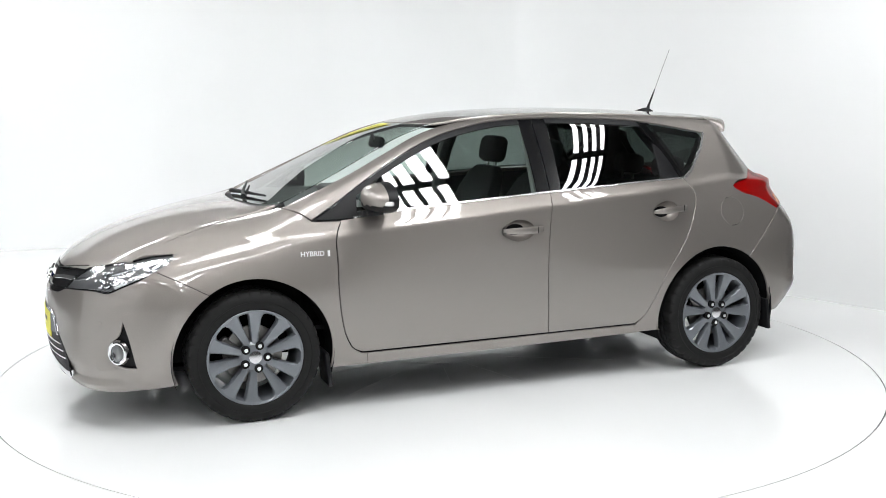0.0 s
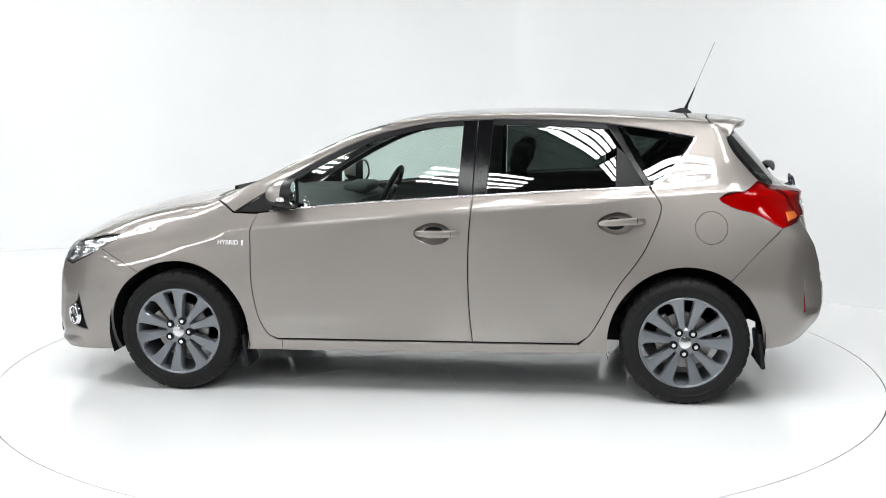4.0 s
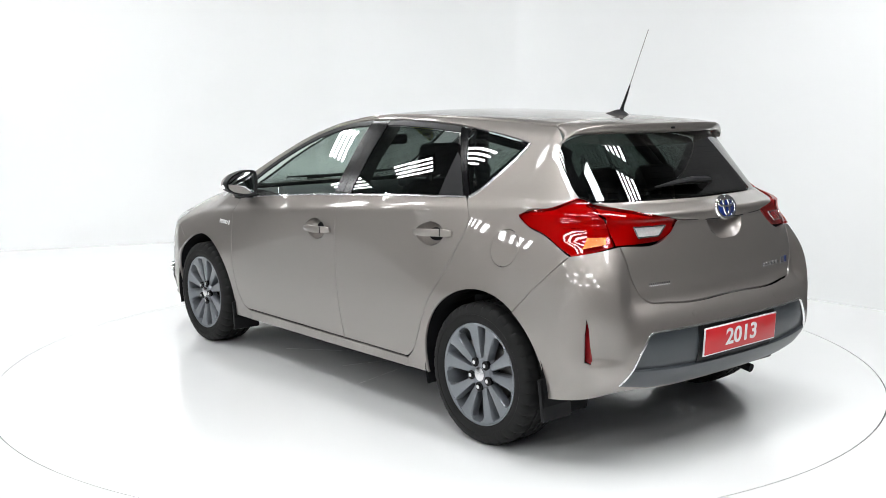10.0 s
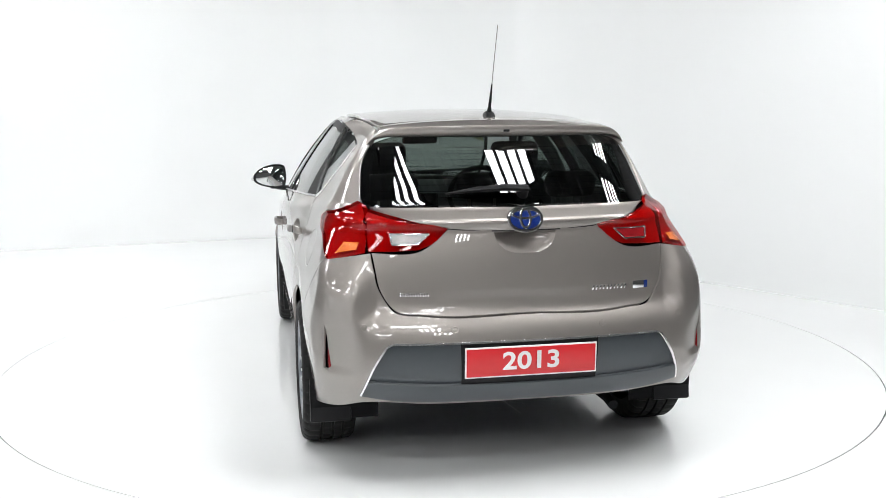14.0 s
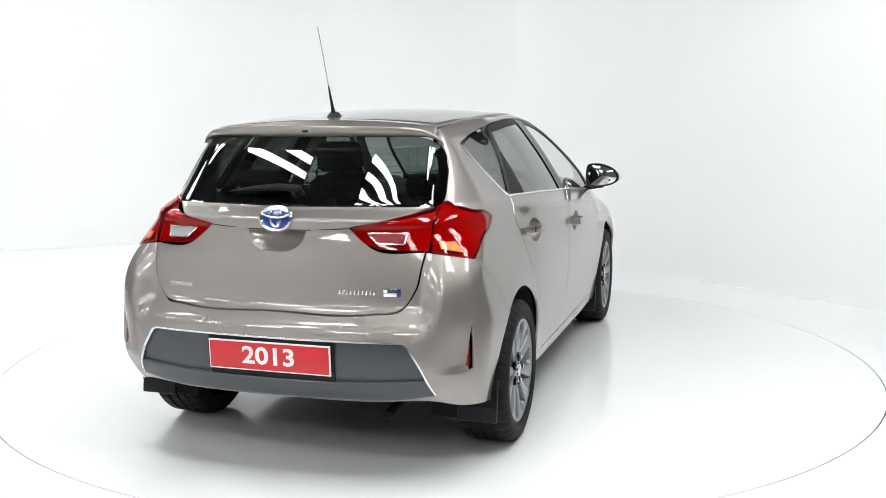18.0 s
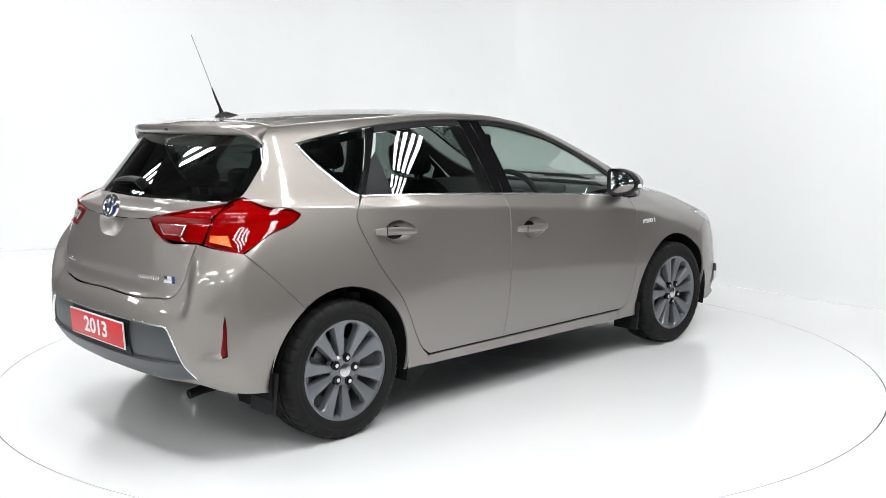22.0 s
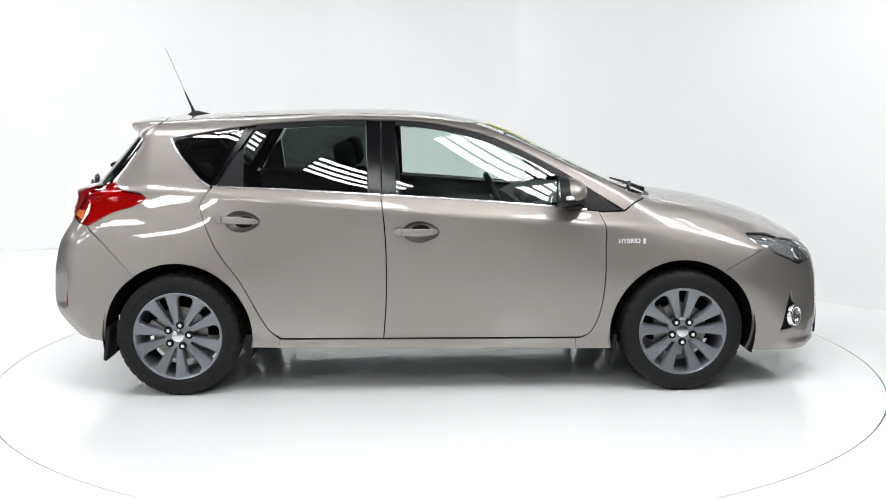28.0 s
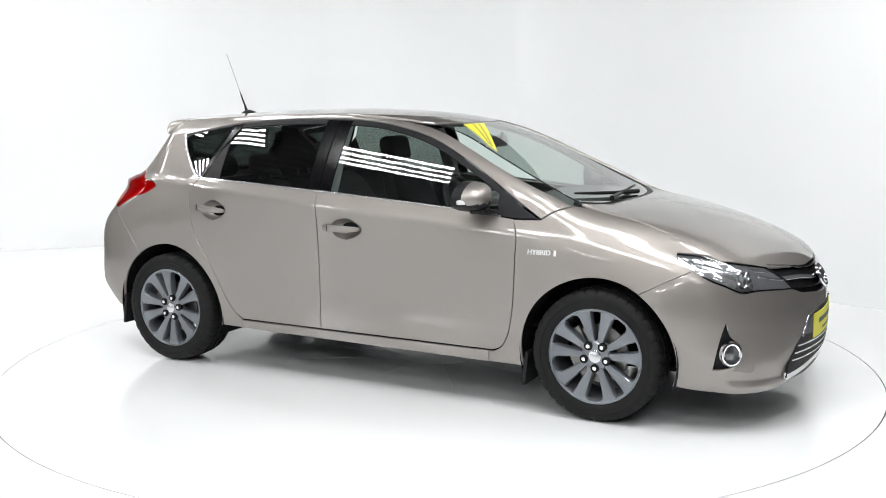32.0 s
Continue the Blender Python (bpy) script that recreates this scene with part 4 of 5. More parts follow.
def oval_ring(bm, m, a, b, w, h, n=48):
    """A raised oval ring in the plane of the pose m."""
    rows = []
    for r, z in ((-w, 0), (-w * 0.6, h), (0.0, h * 1.15), (w * 0.6, h), (w, 0)):
        rows.append([bm.verts.new(m @ Vector(((a + r) * math.cos(2 * math.pi * k / n), (b + r) * math.sin(2 * math.pi * k / n), z))) for k in range(n)])
    for p, q in zip(rows, rows[1:]):
        for k in range(n):
            bm.faces.new((p[k], p[(k + 1) % n], q[(k + 1) % n], q[k]))


def oval_disc(bm, m, a, b, z, n=48, dome=0.0):
    rows = [[bm.verts.new(m @ Vector((a * f * math.cos(2 * math.pi * k / n), b * f * math.sin(2 * math.pi * k / n), z + dome * (1 - f * f)))) for k in range(n)] for f in (1.0, 0.7, 0.35)]
    c = bm.verts.new(m @ Vector((0, 0, z + dome)))
    for p, q in zip(rows, rows[1:]):
        for k in range(n):
            bm.faces.new((p[k], p[(k + 1) % n], q[(k + 1) % n], q[k]))
    for k in range(n):
        bm.faces.new((rows[-1][k], rows[-1][(k + 1) % n], c))


def badge(m, a, b, parent):
    bm = bmesh.new()
    oval_disc(bm, m, a, b, 0.004, dome=0.003)
    ob = part("badge", bm, BADGE_BLUE, parent, "oval blue and chrome badge")
    for dy, dz, ra, rb, w, h in ((0, 0, a, b, a * 0.13, 0.008), (b * 0.08, 0.004, a * 0.30, b * 0.80, a * 0.10, 0.006), (b * 0.42, 0.004, a * 0.78, b * 0.36, a * 0.10, 0.006)):
        bm = bmesh.new()
        oval_ring(bm, m @ Matrix.Translation((0, dy, dz)), ra, rb, w, h)
        part("badge_ring", bm, CHROME, ob, "chrome oval ring")


def handles():
    for (cx, cz, a, b), doors, tilt in ((FRONT_CUP, front_doors, 0.0), (REAR_CUP, rear_doors, -0.04)):
        def hollow(flat, p):
            r = ((flat[:, 0] - cx) / (a * 1.03)) ** 2 + ((flat[:, 1] - cz) / b) ** 2
            return -0.058 * np.clip(1 - r, 0, 1) ** 0.5
        for door, m in zip(doors, (False, True)):
            sheet("handle_cup", "side", cup_outline(cx, cz, a, b), PAINT, door, "rounded hollow behind the handle", step=0.008, dense=0.01, gap=-0.002, depth=0.0, shape=hollow, mirror=m)
            xs = np.linspace(cx + 0.088, cx - 0.140, 16)
            u = np.linspace(0, 1, 16)
            lift = 0.004 + 0.033 * np.sin(np.pi * np.clip(u * 1.02, 0, 1)) ** 0.42 - 0.004 * u
            half = np.interp(u, [0, 0.08, 0.3, 0.85, 0.97, 1.0], [0.008, 0.014, 0.0175, 0.0185, 0.0165, 0.012])
            zs = cz + 0.003 + tilt * (xs - cx)
            p, n = lay("side", np.stack([xs, zs], -1))
            bm = bmesh.new()
            rings = []
            for q, nn, l, h in zip(p, n, lift, half):
                ring = []
                for k in range(12):
                    c, s = math.cos(2 * math.pi * k / 12), math.sin(2 * math.pi * k / 12)
                    c, s = math.copysign(abs(c) ** 0.6, c), math.copysign(abs(s) ** 0.6, s)
                    ring.append(bm.verts.new(Vector(q) + Vector(nn) * (l + 0.009 * c) + Vector((0, 0, 1)) * h * s))
                rings.append(ring)
            for r0, r1 in zip(rings, rings[1:]):
                for k in range(12):
                    bm.faces.new((r0[k], r0[(k + 1) % 12], r1[(k + 1) % 12], r1[k]))
            bm.faces.new(rings[0])
            bm.faces.new(rings[-1])
            if m:
                mirror_y(bm)
            h = part("door_handle", bm, PAINT, door, "bronze-grey bar door handle")
            e = Vector((p[12] + n[12] * (lift[12] + 0.0095)))
            bm = bmesh.new()
            add_box(bm, e, (0.0025, 0.003, 0.033))
            if m:
                mirror_y(bm)
            part("handle_gap", bm, DARK_HULL, h)


def mirrors():
    outline = [(0.815, 1.000), (0.812, 1.070), (0.822, 1.108), (0.870, 1.118), (0.935, 1.106), (0.985, 1.080), (1.012, 1.042), (1.008, 1.015), (0.975, 0.992), (0.915, 0.976), (0.850, 0.972), (0.822, 0.980)]
    loop = spline(outline, 0.012)
    c = np.array([0.905, 1.045])
    for door, m in zip(front_doors, (False, True)):
        ob = new("door_mirror")
        ob.parent = door
        tagged(ob, "bronze-grey door mirror with a black lower shell")
        bm, low = bmesh.new(), bmesh.new()
        fr = [1.0, 1.005, 0.985, 0.94, 0.84, 0.68, 0.46, 0.22]
        xx = [0.640, 0.660, 0.690, 0.715, 0.742, 0.763, 0.777, 0.784]
        rows = [[(x + 0.03 * (q[0] - 0.9) * -1.0, *(c + (q - c) * f)) for q in loop] for f, x in zip(fr, xx)]
        k = len(loop)
        for bmx, test in ((bm, lambda z, i: z >= 1.012 and i > 1), (low, lambda z, i: z < 1.012 or i <= 1)):
            vs = {}

            def v(i, j):
                j %= k
                if (i, j) not in vs:
                    vs[(i, j)] = bmx.verts.new(rows[i][j])
                return vs[(i, j)]
            for i in range(len(rows) - 1):
                for j in range(k):
                    z = (rows[i][j][2] + rows[i][(j + 1) % k][2]) / 2
                    if test(z, i):
                        bmx.faces.new((v(i, j), v(i, j + 1), v(i + 1, j + 1), v(i + 1, j)))
            top = [v(len(rows) - 1, j) for j in range(k) if test(rows[-1][j][2], 9)]
            if len(top) > 2:
                bmx.faces.new(top)
        gl = bmesh.new()
        dome = [[gl.verts.new((0.640 + 0.008 * f * f - 0.06 * (q[0] - 0.9) * f - 0.004 * (1 - f), *(c + (q - c) * 0.86 * f))) for q in loop] for f in (1.0, 0.8, 0.6, 0.4, 0.2)]
        for a, b in zip(dome, dome[1:]):
            for j in range(k):
                gl.faces.new((a[j], a[(j + 1) % k], b[(j + 1) % k], b[j]))
        gl.faces.new(dome[-1])
        rim = bmesh.new()
        a = [rim.verts.new((0.640 - 0.03 * (q[0] - 0.9), *q)) for q in loop]
        b = [rim.verts.new((0.650 - 0.03 * (q[0] - 0.9), *(c + (q - c) * 0.84))) for q in loop]
        for j in range(k):
            rim.faces.new((a[j], a[(j + 1) % k], b[(j + 1) % k], b[j]))
        arm = bmesh.new()
        add_box(arm, (0.735, 0.815, 0.965), (0.09, 0.12, 0.03), 0.012, Matrix.Rotation(radians(8), 4, "X"))
        add_box(arm, (0.72, 0.870, 0.975), (0.08, 0.08, 0.025), 0.01)
        ind = bmesh.new()
        add_box(ind, (0.690, 0.985, 1.026), (0.075, 0.052, 0.022), 0.008, Matrix.Rotation(radians(-38), 4, "Z"))
        for name, x, mat, lab in (("mirror_cover", bm, PAINT, "bronze-grey mirror cover"), ("mirror_base", low, BLACK_PLASTIC, "black lower mirror shell"), ("mirror_glass", gl, MIRROR, "mirror glass"),
                                  ("mirror_rim", rim, BLACK_PLASTIC, ""), ("mirror_arm", arm, BLACK_PLASTIC, "black mirror arm"), ("mirror_indicator", ind, LAMP_SILVER, "clear indicator strip")):
            if m:
                mirror_y(x)
            part(name, x, mat, ob, lab)


def spoiler():
    """Roof spoiler: a lip over the rear window whose ends run down into the pillars."""
    lead_top = curve([0, 0.15, 0.45, 0.66, 0.75], [-1.480, -1.470, -1.442, -1.428, -1.432], 0.0, 0, 1, 401)
    ys = curve([0, 0.15, 0.45, 0.66, 0.75], [0.0, 0.12, 0.30, 0.44, 0.494], 0.0, 0, 1, 401)
    lead_x = curve([0.75, 0.80, 0.86, 0.92, 0.96, 1.0], [-1.437, -1.455, -1.472, -1.490, -1.504, -1.514], 0.0, 0, 1, 401)
    lead_z = curve([0.75, 0.80, 0.86, 0.92, 0.96, 1.0], [1.386, 1.382, 1.372, 1.356, 1.339, 1.318], 0.0, 0, 1, 401)
    lip_x = curve([0, 0.3, 0.55, 0.75, 0.88, 0.95, 1.0], [-1.662, -1.652, -1.625, -1.588, -1.556, -1.534, -1.516], 0.01, 0, 1, 401)
    lip_y = curve([0, 0.3, 0.55, 0.75, 0.88, 0.95, 1.0], [0.0, 0.19, 0.335, 0.442, 0.510, 0.546, 0.566], 0.01, 0, 1, 401)
    lip_z = curve([0, 0.3, 0.55, 0.75, 0.88, 0.95, 1.0], [1.399, 1.398, 1.395, 1.388, 1.371, 1.346, 1.317], 0.012, 0, 1, 401)
    drop = curve([0, 0.5, 0.8, 0.95, 1.0], [0.044, 0.040, 0.030, 0.012, 0.003], 0.0, 0, 1, 401)
    bm = bmesh.new()
    rings = []
    for s in np.linspace(-1, 1, 81):
        w, sg = abs(s), 1 if s >= 0 else -1
        if w <= 0.75:
            a = lay("top", [(float(lead_top(w)), float(ys(w)))], 0.0)[0][0]
        else:
            a = lay("side", [(float(lead_x(w)), float(lead_z(w)))], 0.0)[0][0]
        t = np.array([lip_x(w), lip_y(w), lip_z(w)])
        d = float(drop(w))
        near = meet(np.array([[-2.4, t[1] * 0.985, t[2] - d * 1.15]]), np.array([[-0.6, t[1] * 0.985, t[2] - d * 1.15]]))[0]
        under = near + np.array([0.015, 0, 0])
        under[0] = max(under[0], t[0] + 0.012 * (1 - w) + 0.002)
        bulge = np.array([0, 0.010 * w ** 4, 0.006 * (1 - w ** 6)])
        row = [a - [0, 0, 0.012], a]
        row += [a * (1 - f) + t * f + bulge * math.sin(math.pi * f) for f in (0.15, 0.4, 0.65, 0.88)]
        row += [t, t + [-0.003, 0, -0.16 * d], t + [-0.001, 0, -0.55 * d], t + [0.006, 0, -0.92 * d], t + [0.014, 0, -d], under]
        rings.append([bm.verts.new((v[0], v[1] * sg, v[2])) for v in row])
    for a, b in zip(rings, rings[1:]):
        for k in range(len(a) - 1):
            bm.faces.new((a[k], a[k + 1], b[k + 1], b[k]))
    sp = part("roof_spoiler", bm, PAINT, tailgate, "bronze-grey roof spoiler over the rear window", sharp=50)
    bm = bmesh.new()
    add_box(bm, (-1.660, 0.0, 1.376), (0.012, 0.026, 0.010), 0.002)
    part("washer_jet", bm, BLACK_PLASTIC, sp)


def tail_lamps():
    c = "wrap_rear"
    outer = [(-1.455, 0.776, 1.020), (-1.50, 0.755, 1.041), (-1.596, 0.705, 1.060), (-1.665, 0.64, 1.100, 1), (-1.715, 0.612, 1.082), (-1.80, 0.612, 1.02), (-1.860, 0.618, 0.918, 1), (-1.80, 0.72, 0.892), (-1.760, 0.760, 0.881, 1), (-1.69, 0.768, 0.915), (-1.62, 0.770, 0.951), (-1.501, 0.779, 0.988)]
    inner = [(0.609, 1.076, 1), (0.53, 1.058), (0.45, 1.040), (0.302, 1.007, 1), (0.355, 0.955), (0.420, 0.927, 1), (0.50, 0.922), (0.611, 0.920, 1), (0.615, 1.0)]
    for m in (False, True):
        ob = new("tail_lamp")
        ob.parent = car
        tagged(ob, "red tail lamp with an amber corner wrapping the rear wing")
        sheet("lamp_reflector", c, wrap(outer, c), LAMP_BACK, ob, step=0.02, lift=-0.012, depth=0.0, mirror=m)
        sheet("lamp_lens", c, wrap(outer, c), RED_LENS, ob, "glossy red lens", step=0.02, lift=0.004, depth=0.03, mirror=m)
        amber = [(-1.835, 0.640, 0.952, 1), (-1.795, 0.715, 0.950, 1), (-1.785, 0.728, 0.903, 1), (-1.842, 0.645, 0.922, 1)]
        sheet("amber_patch", c, wrap(amber, c), AMBER, ob, "amber indicator", step=0.02, lift=0.0052, depth=0.004, mirror=m)
        for zz in (0.985, 1.035):
            line = wrap([(-1.84, 0.622, zz, 1), (-1.76, 0.70, zz + 0.002), (-1.62, 0.76, zz - 0.004), (-1.52, 0.79, zz - 0.01, 1)], c)
            sheet("lamp_rib", c, band(line, -0.0025, 0.0025), LAMP_DARKRED, ob, "dark rib in the lamp", step=0.03, lift=-0.006, depth=0.004, mirror=m)
        gate = new("tailgate_lamp")
        gate.parent = tailgate
        tagged(gate, "red inner tail lamp on the tailgate")
        sheet("lamp_reflector", "rear", inner, LAMP_BACK, gate, step=0.02, lift=-0.012, depth=0.0, mirror=m)
        sheet("lamp_lens", "rear", inner, RED_LENS, gate, "glossy red lens", step=0.02, lift=0.004, depth=0.028, mirror=m)
        box = [(0.375, 0.988, 1), (0.525, 0.986, 1), (0.518, 0.945, 1), (0.420, 0.948, 1)]
        sheet("reverse_lamp", "rear", box, RED_REFLECTOR if m else REVERSE_LENS, gate, "" if m else "clear reversing lamp", step=0.015, lift=0.0055, depth=0.003, mirror=m)
        sheet("lamp_outline", "rear", band(box + box[:1], -0.0022, 0.0022, 0.02), SATIN_CHROME, gate, step=0.03, lift=0.0075, depth=0.003, gap=0.0, mirror=m)


def rear_bumper_details():
    o = [(0.0, 0.582, 1), (0.30, 0.582), (0.535, 0.581, 1), (0.562, 0.570), (0.580, 0.545, 1), (0.612, 0.490), (0.638, 0.425, 1), (0.40, 0.406), (0.0, 0.402, 1)]
    ins = sheet("bumper_insert", "rear", o, GREY_PLASTIC, car, "dark grey plastic insert of the rear bumper", both=True, lift=-0.013, depth=0.012, step=0.03, gap=0.0)
    o = [(0.0, 0.406, 1), (0.40, 0.410), (0.634, 0.426, 1), (0.653, 0.362, 1), (0.50, 0.338), (0.25, 0.330), (0.0, 0.330, 1)]
    sheet("bumper_skirt", "rear", o, GREY_PLASTIC, car, "dark grey lower skirt of the rear bumper", both=True, lift=0.002, depth=0.03, step=0.03, gap=0.0)
    line = [(0.655, 0.362, 1), (0.633, 0.428), (0.606, 0.491), (0.573, 0.546, 1), (0.556, 0.568), (0.534, 0.577, 1), (0.30, 0.577), (0.0, 0.577), (-0.30, 0.577), (-0.534, 0.577, 1), (-0.556, 0.568), (-0.573, 0.546, 1), (-0.606, 0.491), (-0.633, 0.428), (-0.655, 0.362, 1)]
    sheet("bumper_trim", "rear", band(line, -0.0035, 0.0035), TRIM_CHROME, car, "thin satin chrome trim", lift=0.002, depth=0.012, gap=0.0, step=0.03)
    o = [(-0.278, 0.572, 1), (0.278, 0.572, 1), (0.272, 0.392, 1), (-0.272, 0.392, 1)]
    sheet("plate_recess", "rear", o, BLACK_PLASTIC, ins, "black plate recess", lift=-0.007, depth=0.004, step=0.03, gap=0.0)
    m = Matrix.Translation((-2.050, 0, 0.499)) @ Matrix.Rotation(radians(-90), 4, "Z") @ Matrix.Rotation(radians(90 + 3), 4, "X")
    bm = bmesh.new()
    add_box(bm, (0, 0, 0), (0.530, 0.122, 0.006), 0.002)
    bm.transform(m)
    pl = part("rear_plate", bm, PLATE_WHITE, car, "red and white year plate", sharp=60)
    bm = bmesh.new()
    add_box(bm, (0, 0, 0.004), (0.518, 0.110, 0.003), 0.001)
    bm.transform(m)
    part("plate_face", bm, PLATE_RED, pl, "red plate face")
    words("plate_lettering", "2013", 0.098, 0.0006, m @ Matrix.Translation((0, 0.0, 0.0062)) @ Matrix.Diagonal((1.2, 1, 1, 1)), PLATE_WHITE, pl, "white digits", 0.0022)
    c = "wrap_rear"
    tilt = lambda flat, p: -0.018 * np.clip((np.abs(flat[:, 0]) - REFLECTOR_U + 0.024) / 0.022, 0, 1) - 0.006
    pair("reflector", c, [(u, z, 1) for u, z in REFLECTOR_SLOT], RED_REFLECTOR, car, "slim upright red reflector", depth=0.012, step=0.008, dense=0.01, gap=0.0, shape=tilt)
    for y, z in ((0.643, 0.641), (0.298, 0.627)):
        for s in (False, True):
            m = frame_on("rear", y, z, 0.0, right_side=s)
            bm = bmesh.new()
            oval_disc(bm, m, 0.0105, 0.0105, 0.0022, 20, 0.0006)
            oval_ring(bm, m, 0.0125, 0.0125, 0.0014, 0.001, 20)
            part("parking_sensor", bm, PAINT, car, "small round parking sensor")
    for x, y, z in ((1.712, 0.851, 0.540), (1.975, 0.70, 0.505)):
        for s in (False, True):
            a = 0.85 * math.atan2(y, x - 1.3)
            m = frame_on("wrap_front", a, z, 0.0, right_side=s)
            bm = bmesh.new()
            oval_disc(bm, m, 0.0105, 0.0105, 0.0022, 20, 0.0006)
            oval_ring(bm, m, 0.0125, 0.0125, 0.0014, 0.001, 20)
            part("parking_sensor", bm, PAINT, car, "small round parking sensor")


def tailgate_details():
    bm = Matrix.Translation((-1.950, 0, 1.040)) @ Matrix.Rotation(radians(-90), 4, "Z") @ Matrix.Rotation(radians(78), 4, "X")
    badge(bm, 0.066, 0.047, tailgate)
    def hollow(flat, p):
        r = (flat[:, 0] / 0.128) ** 2 + ((flat[:, 1] - 0.995) / 0.086) ** 2
        return -0.045 * np.clip(1 - r, 0, 1) ** 0.7
    sheet("grip_recess", "rear", GRIP, PAINT, tailgate, "hollow grip under the badge", step=0.010, dense=0.010, gap=-0.003, depth=0.0, shape=hollow)
    # Flat dark strip painted along the lid for the shade in its crease.
    sheet("lid_crease_shade", "rear", band([(0.302, 1.006, 1), (0.2, 0.999), (0.0, 0.995), (-0.2, 0.999), (-0.302, 1.006, 1)], -0.002, 0.002), DARK_HULL, tailgate, step=0.03, lift=0.001, depth=0.0, gap=0.0)
    for y, z, w, h, lean in ((0.442, 0.757, 0.115, 0.0145, 0.0), (-0.345, 0.760, 0.155, 0.0175, 0.25)):
        n = 6 if w < 0.14 else 5
        for k in range(n):
            bm = bmesh.new()
            for d in (-0.24, 0.24):
                add_box(bm, (w / n * d, 0, 0.001), (w / n * 0.20, h, 0.003), 0.0006)
            bm.transform(frame_on("rear", y - w * ((k + 0.5) / n - 0.5), z, 0.0) @ Matrix(((1, lean, 0, 0), (0, 1, 0, 0), (0, 0, 1, 0), (0, 0, 0, 1))))
            part("name_mark", bm, CHROME, tailgate, "chrome name mark")
    bm = bmesh.new()
    m = frame_on("rear", -0.480, 0.762, 0.0)
    add_box(bm, (0, 0, 0), (0.060, 0.030, 0.003), 0.001)
    bm.transform(m)
    tag = part("drive_badge", bm, CHROME, tailgate, "small chrome and blue badge")
    bm = bmesh.new()
    add_box(bm, (0.030, 0, 0.001), (0.016, 0.030, 0.004), 0.001)
    bm.transform(m)
    part("badge_stripe", bm, BADGE_BLUE, tag, "blue stripe")
    # rear wiper
    bm = bmesh.new()
    pts = [on_body("rear", y, z, l)[0] for y, z, l in ((-0.045, 1.128, 0.030), (0.05, 1.132, 0.034), (0.16, 1.130, 0.026), (0.285, 1.122, 0.014))]
    tube(bm, pts, [0.026, 0.024, 0.018, 0.006], 10, 0.6)
    wp = part("rear_wiper", bm, BLACK_PLASTIC, tailgate, "black rear wiper resting on the glass")
    bm = bmesh.new()
    add_cyl(bm, on_body("rear", -0.03, 1.126, -0.01)[0], on_body("rear", -0.03, 1.126, 0.04)[0], 0.024, 0.02, 20)
    part("wiper_pivot", bm, BLACK_PLASTIC, wp)
    # lettering on the wings
    for s in (False, True):
        m = frame_on("side", 1.015, 0.787, 0.001, right_side=s)
        words("wing_lettering", "HYBRID", 0.033, 0.0016, m, BADGE_SILVER, car, "chrome wing lettering", 0.0006)
        bm = bmesh.new()
        add_box(bm, (0.078, 0, 0), (0.012, 0.028, 0.003), 0.001)
        bm.transform(m)
        part("wing_mark", bm, BADGE_SILVER, car, "small chrome mark")


def antenna():
    bm = bmesh.new()
    prof = [(-1.270, 0.001, 0.004), (-1.300, 0.014, 0.012), (-1.335, 0.024, 0.024), (-1.365, 0.028, 0.026), (-1.390, 0.022, 0.012), (-1.400, 0.001, 0.003)]
    rings = []
    for x, w, h in prof:
        z0 = float(TOP_LINE(x)) - 0.002
        rings.append([bm.verts.new((x, w * c, z0 + max(0, h * s))) for c, s in [(math.cos(math.pi * k / 8), math.sin(math.pi * k / 8)) for k in range(9)]])
    for a, b in zip(rings, rings[1:]):
        for k in range(8):
            bm.faces.new((a[k], a[k + 1], b[k + 1], b[k]))
    ob = part("antenna", bm, BLACK_PLASTIC, car, "black roof antenna with a thin rod")
    bm = bmesh.new()
    tube(bm, [(-1.365, 0, 1.452), (-1.372, 0, 1.475), (-1.392, 0, 1.520), (-1.412, 0, 1.570)], [0.011, 0.007, 0.0055, 0.003], 10)
    part("rod_base", bm, BLACK_PLASTIC, ob)
    bm = bmesh.new()
    tube(bm, [(-1.410, 0, 1.565), (-1.46, 0, 1.690), (-1.512, 0, 1.815)], 0.0016, 8)
    part("rod", bm, STEEL, ob, "thin steel antenna rod")


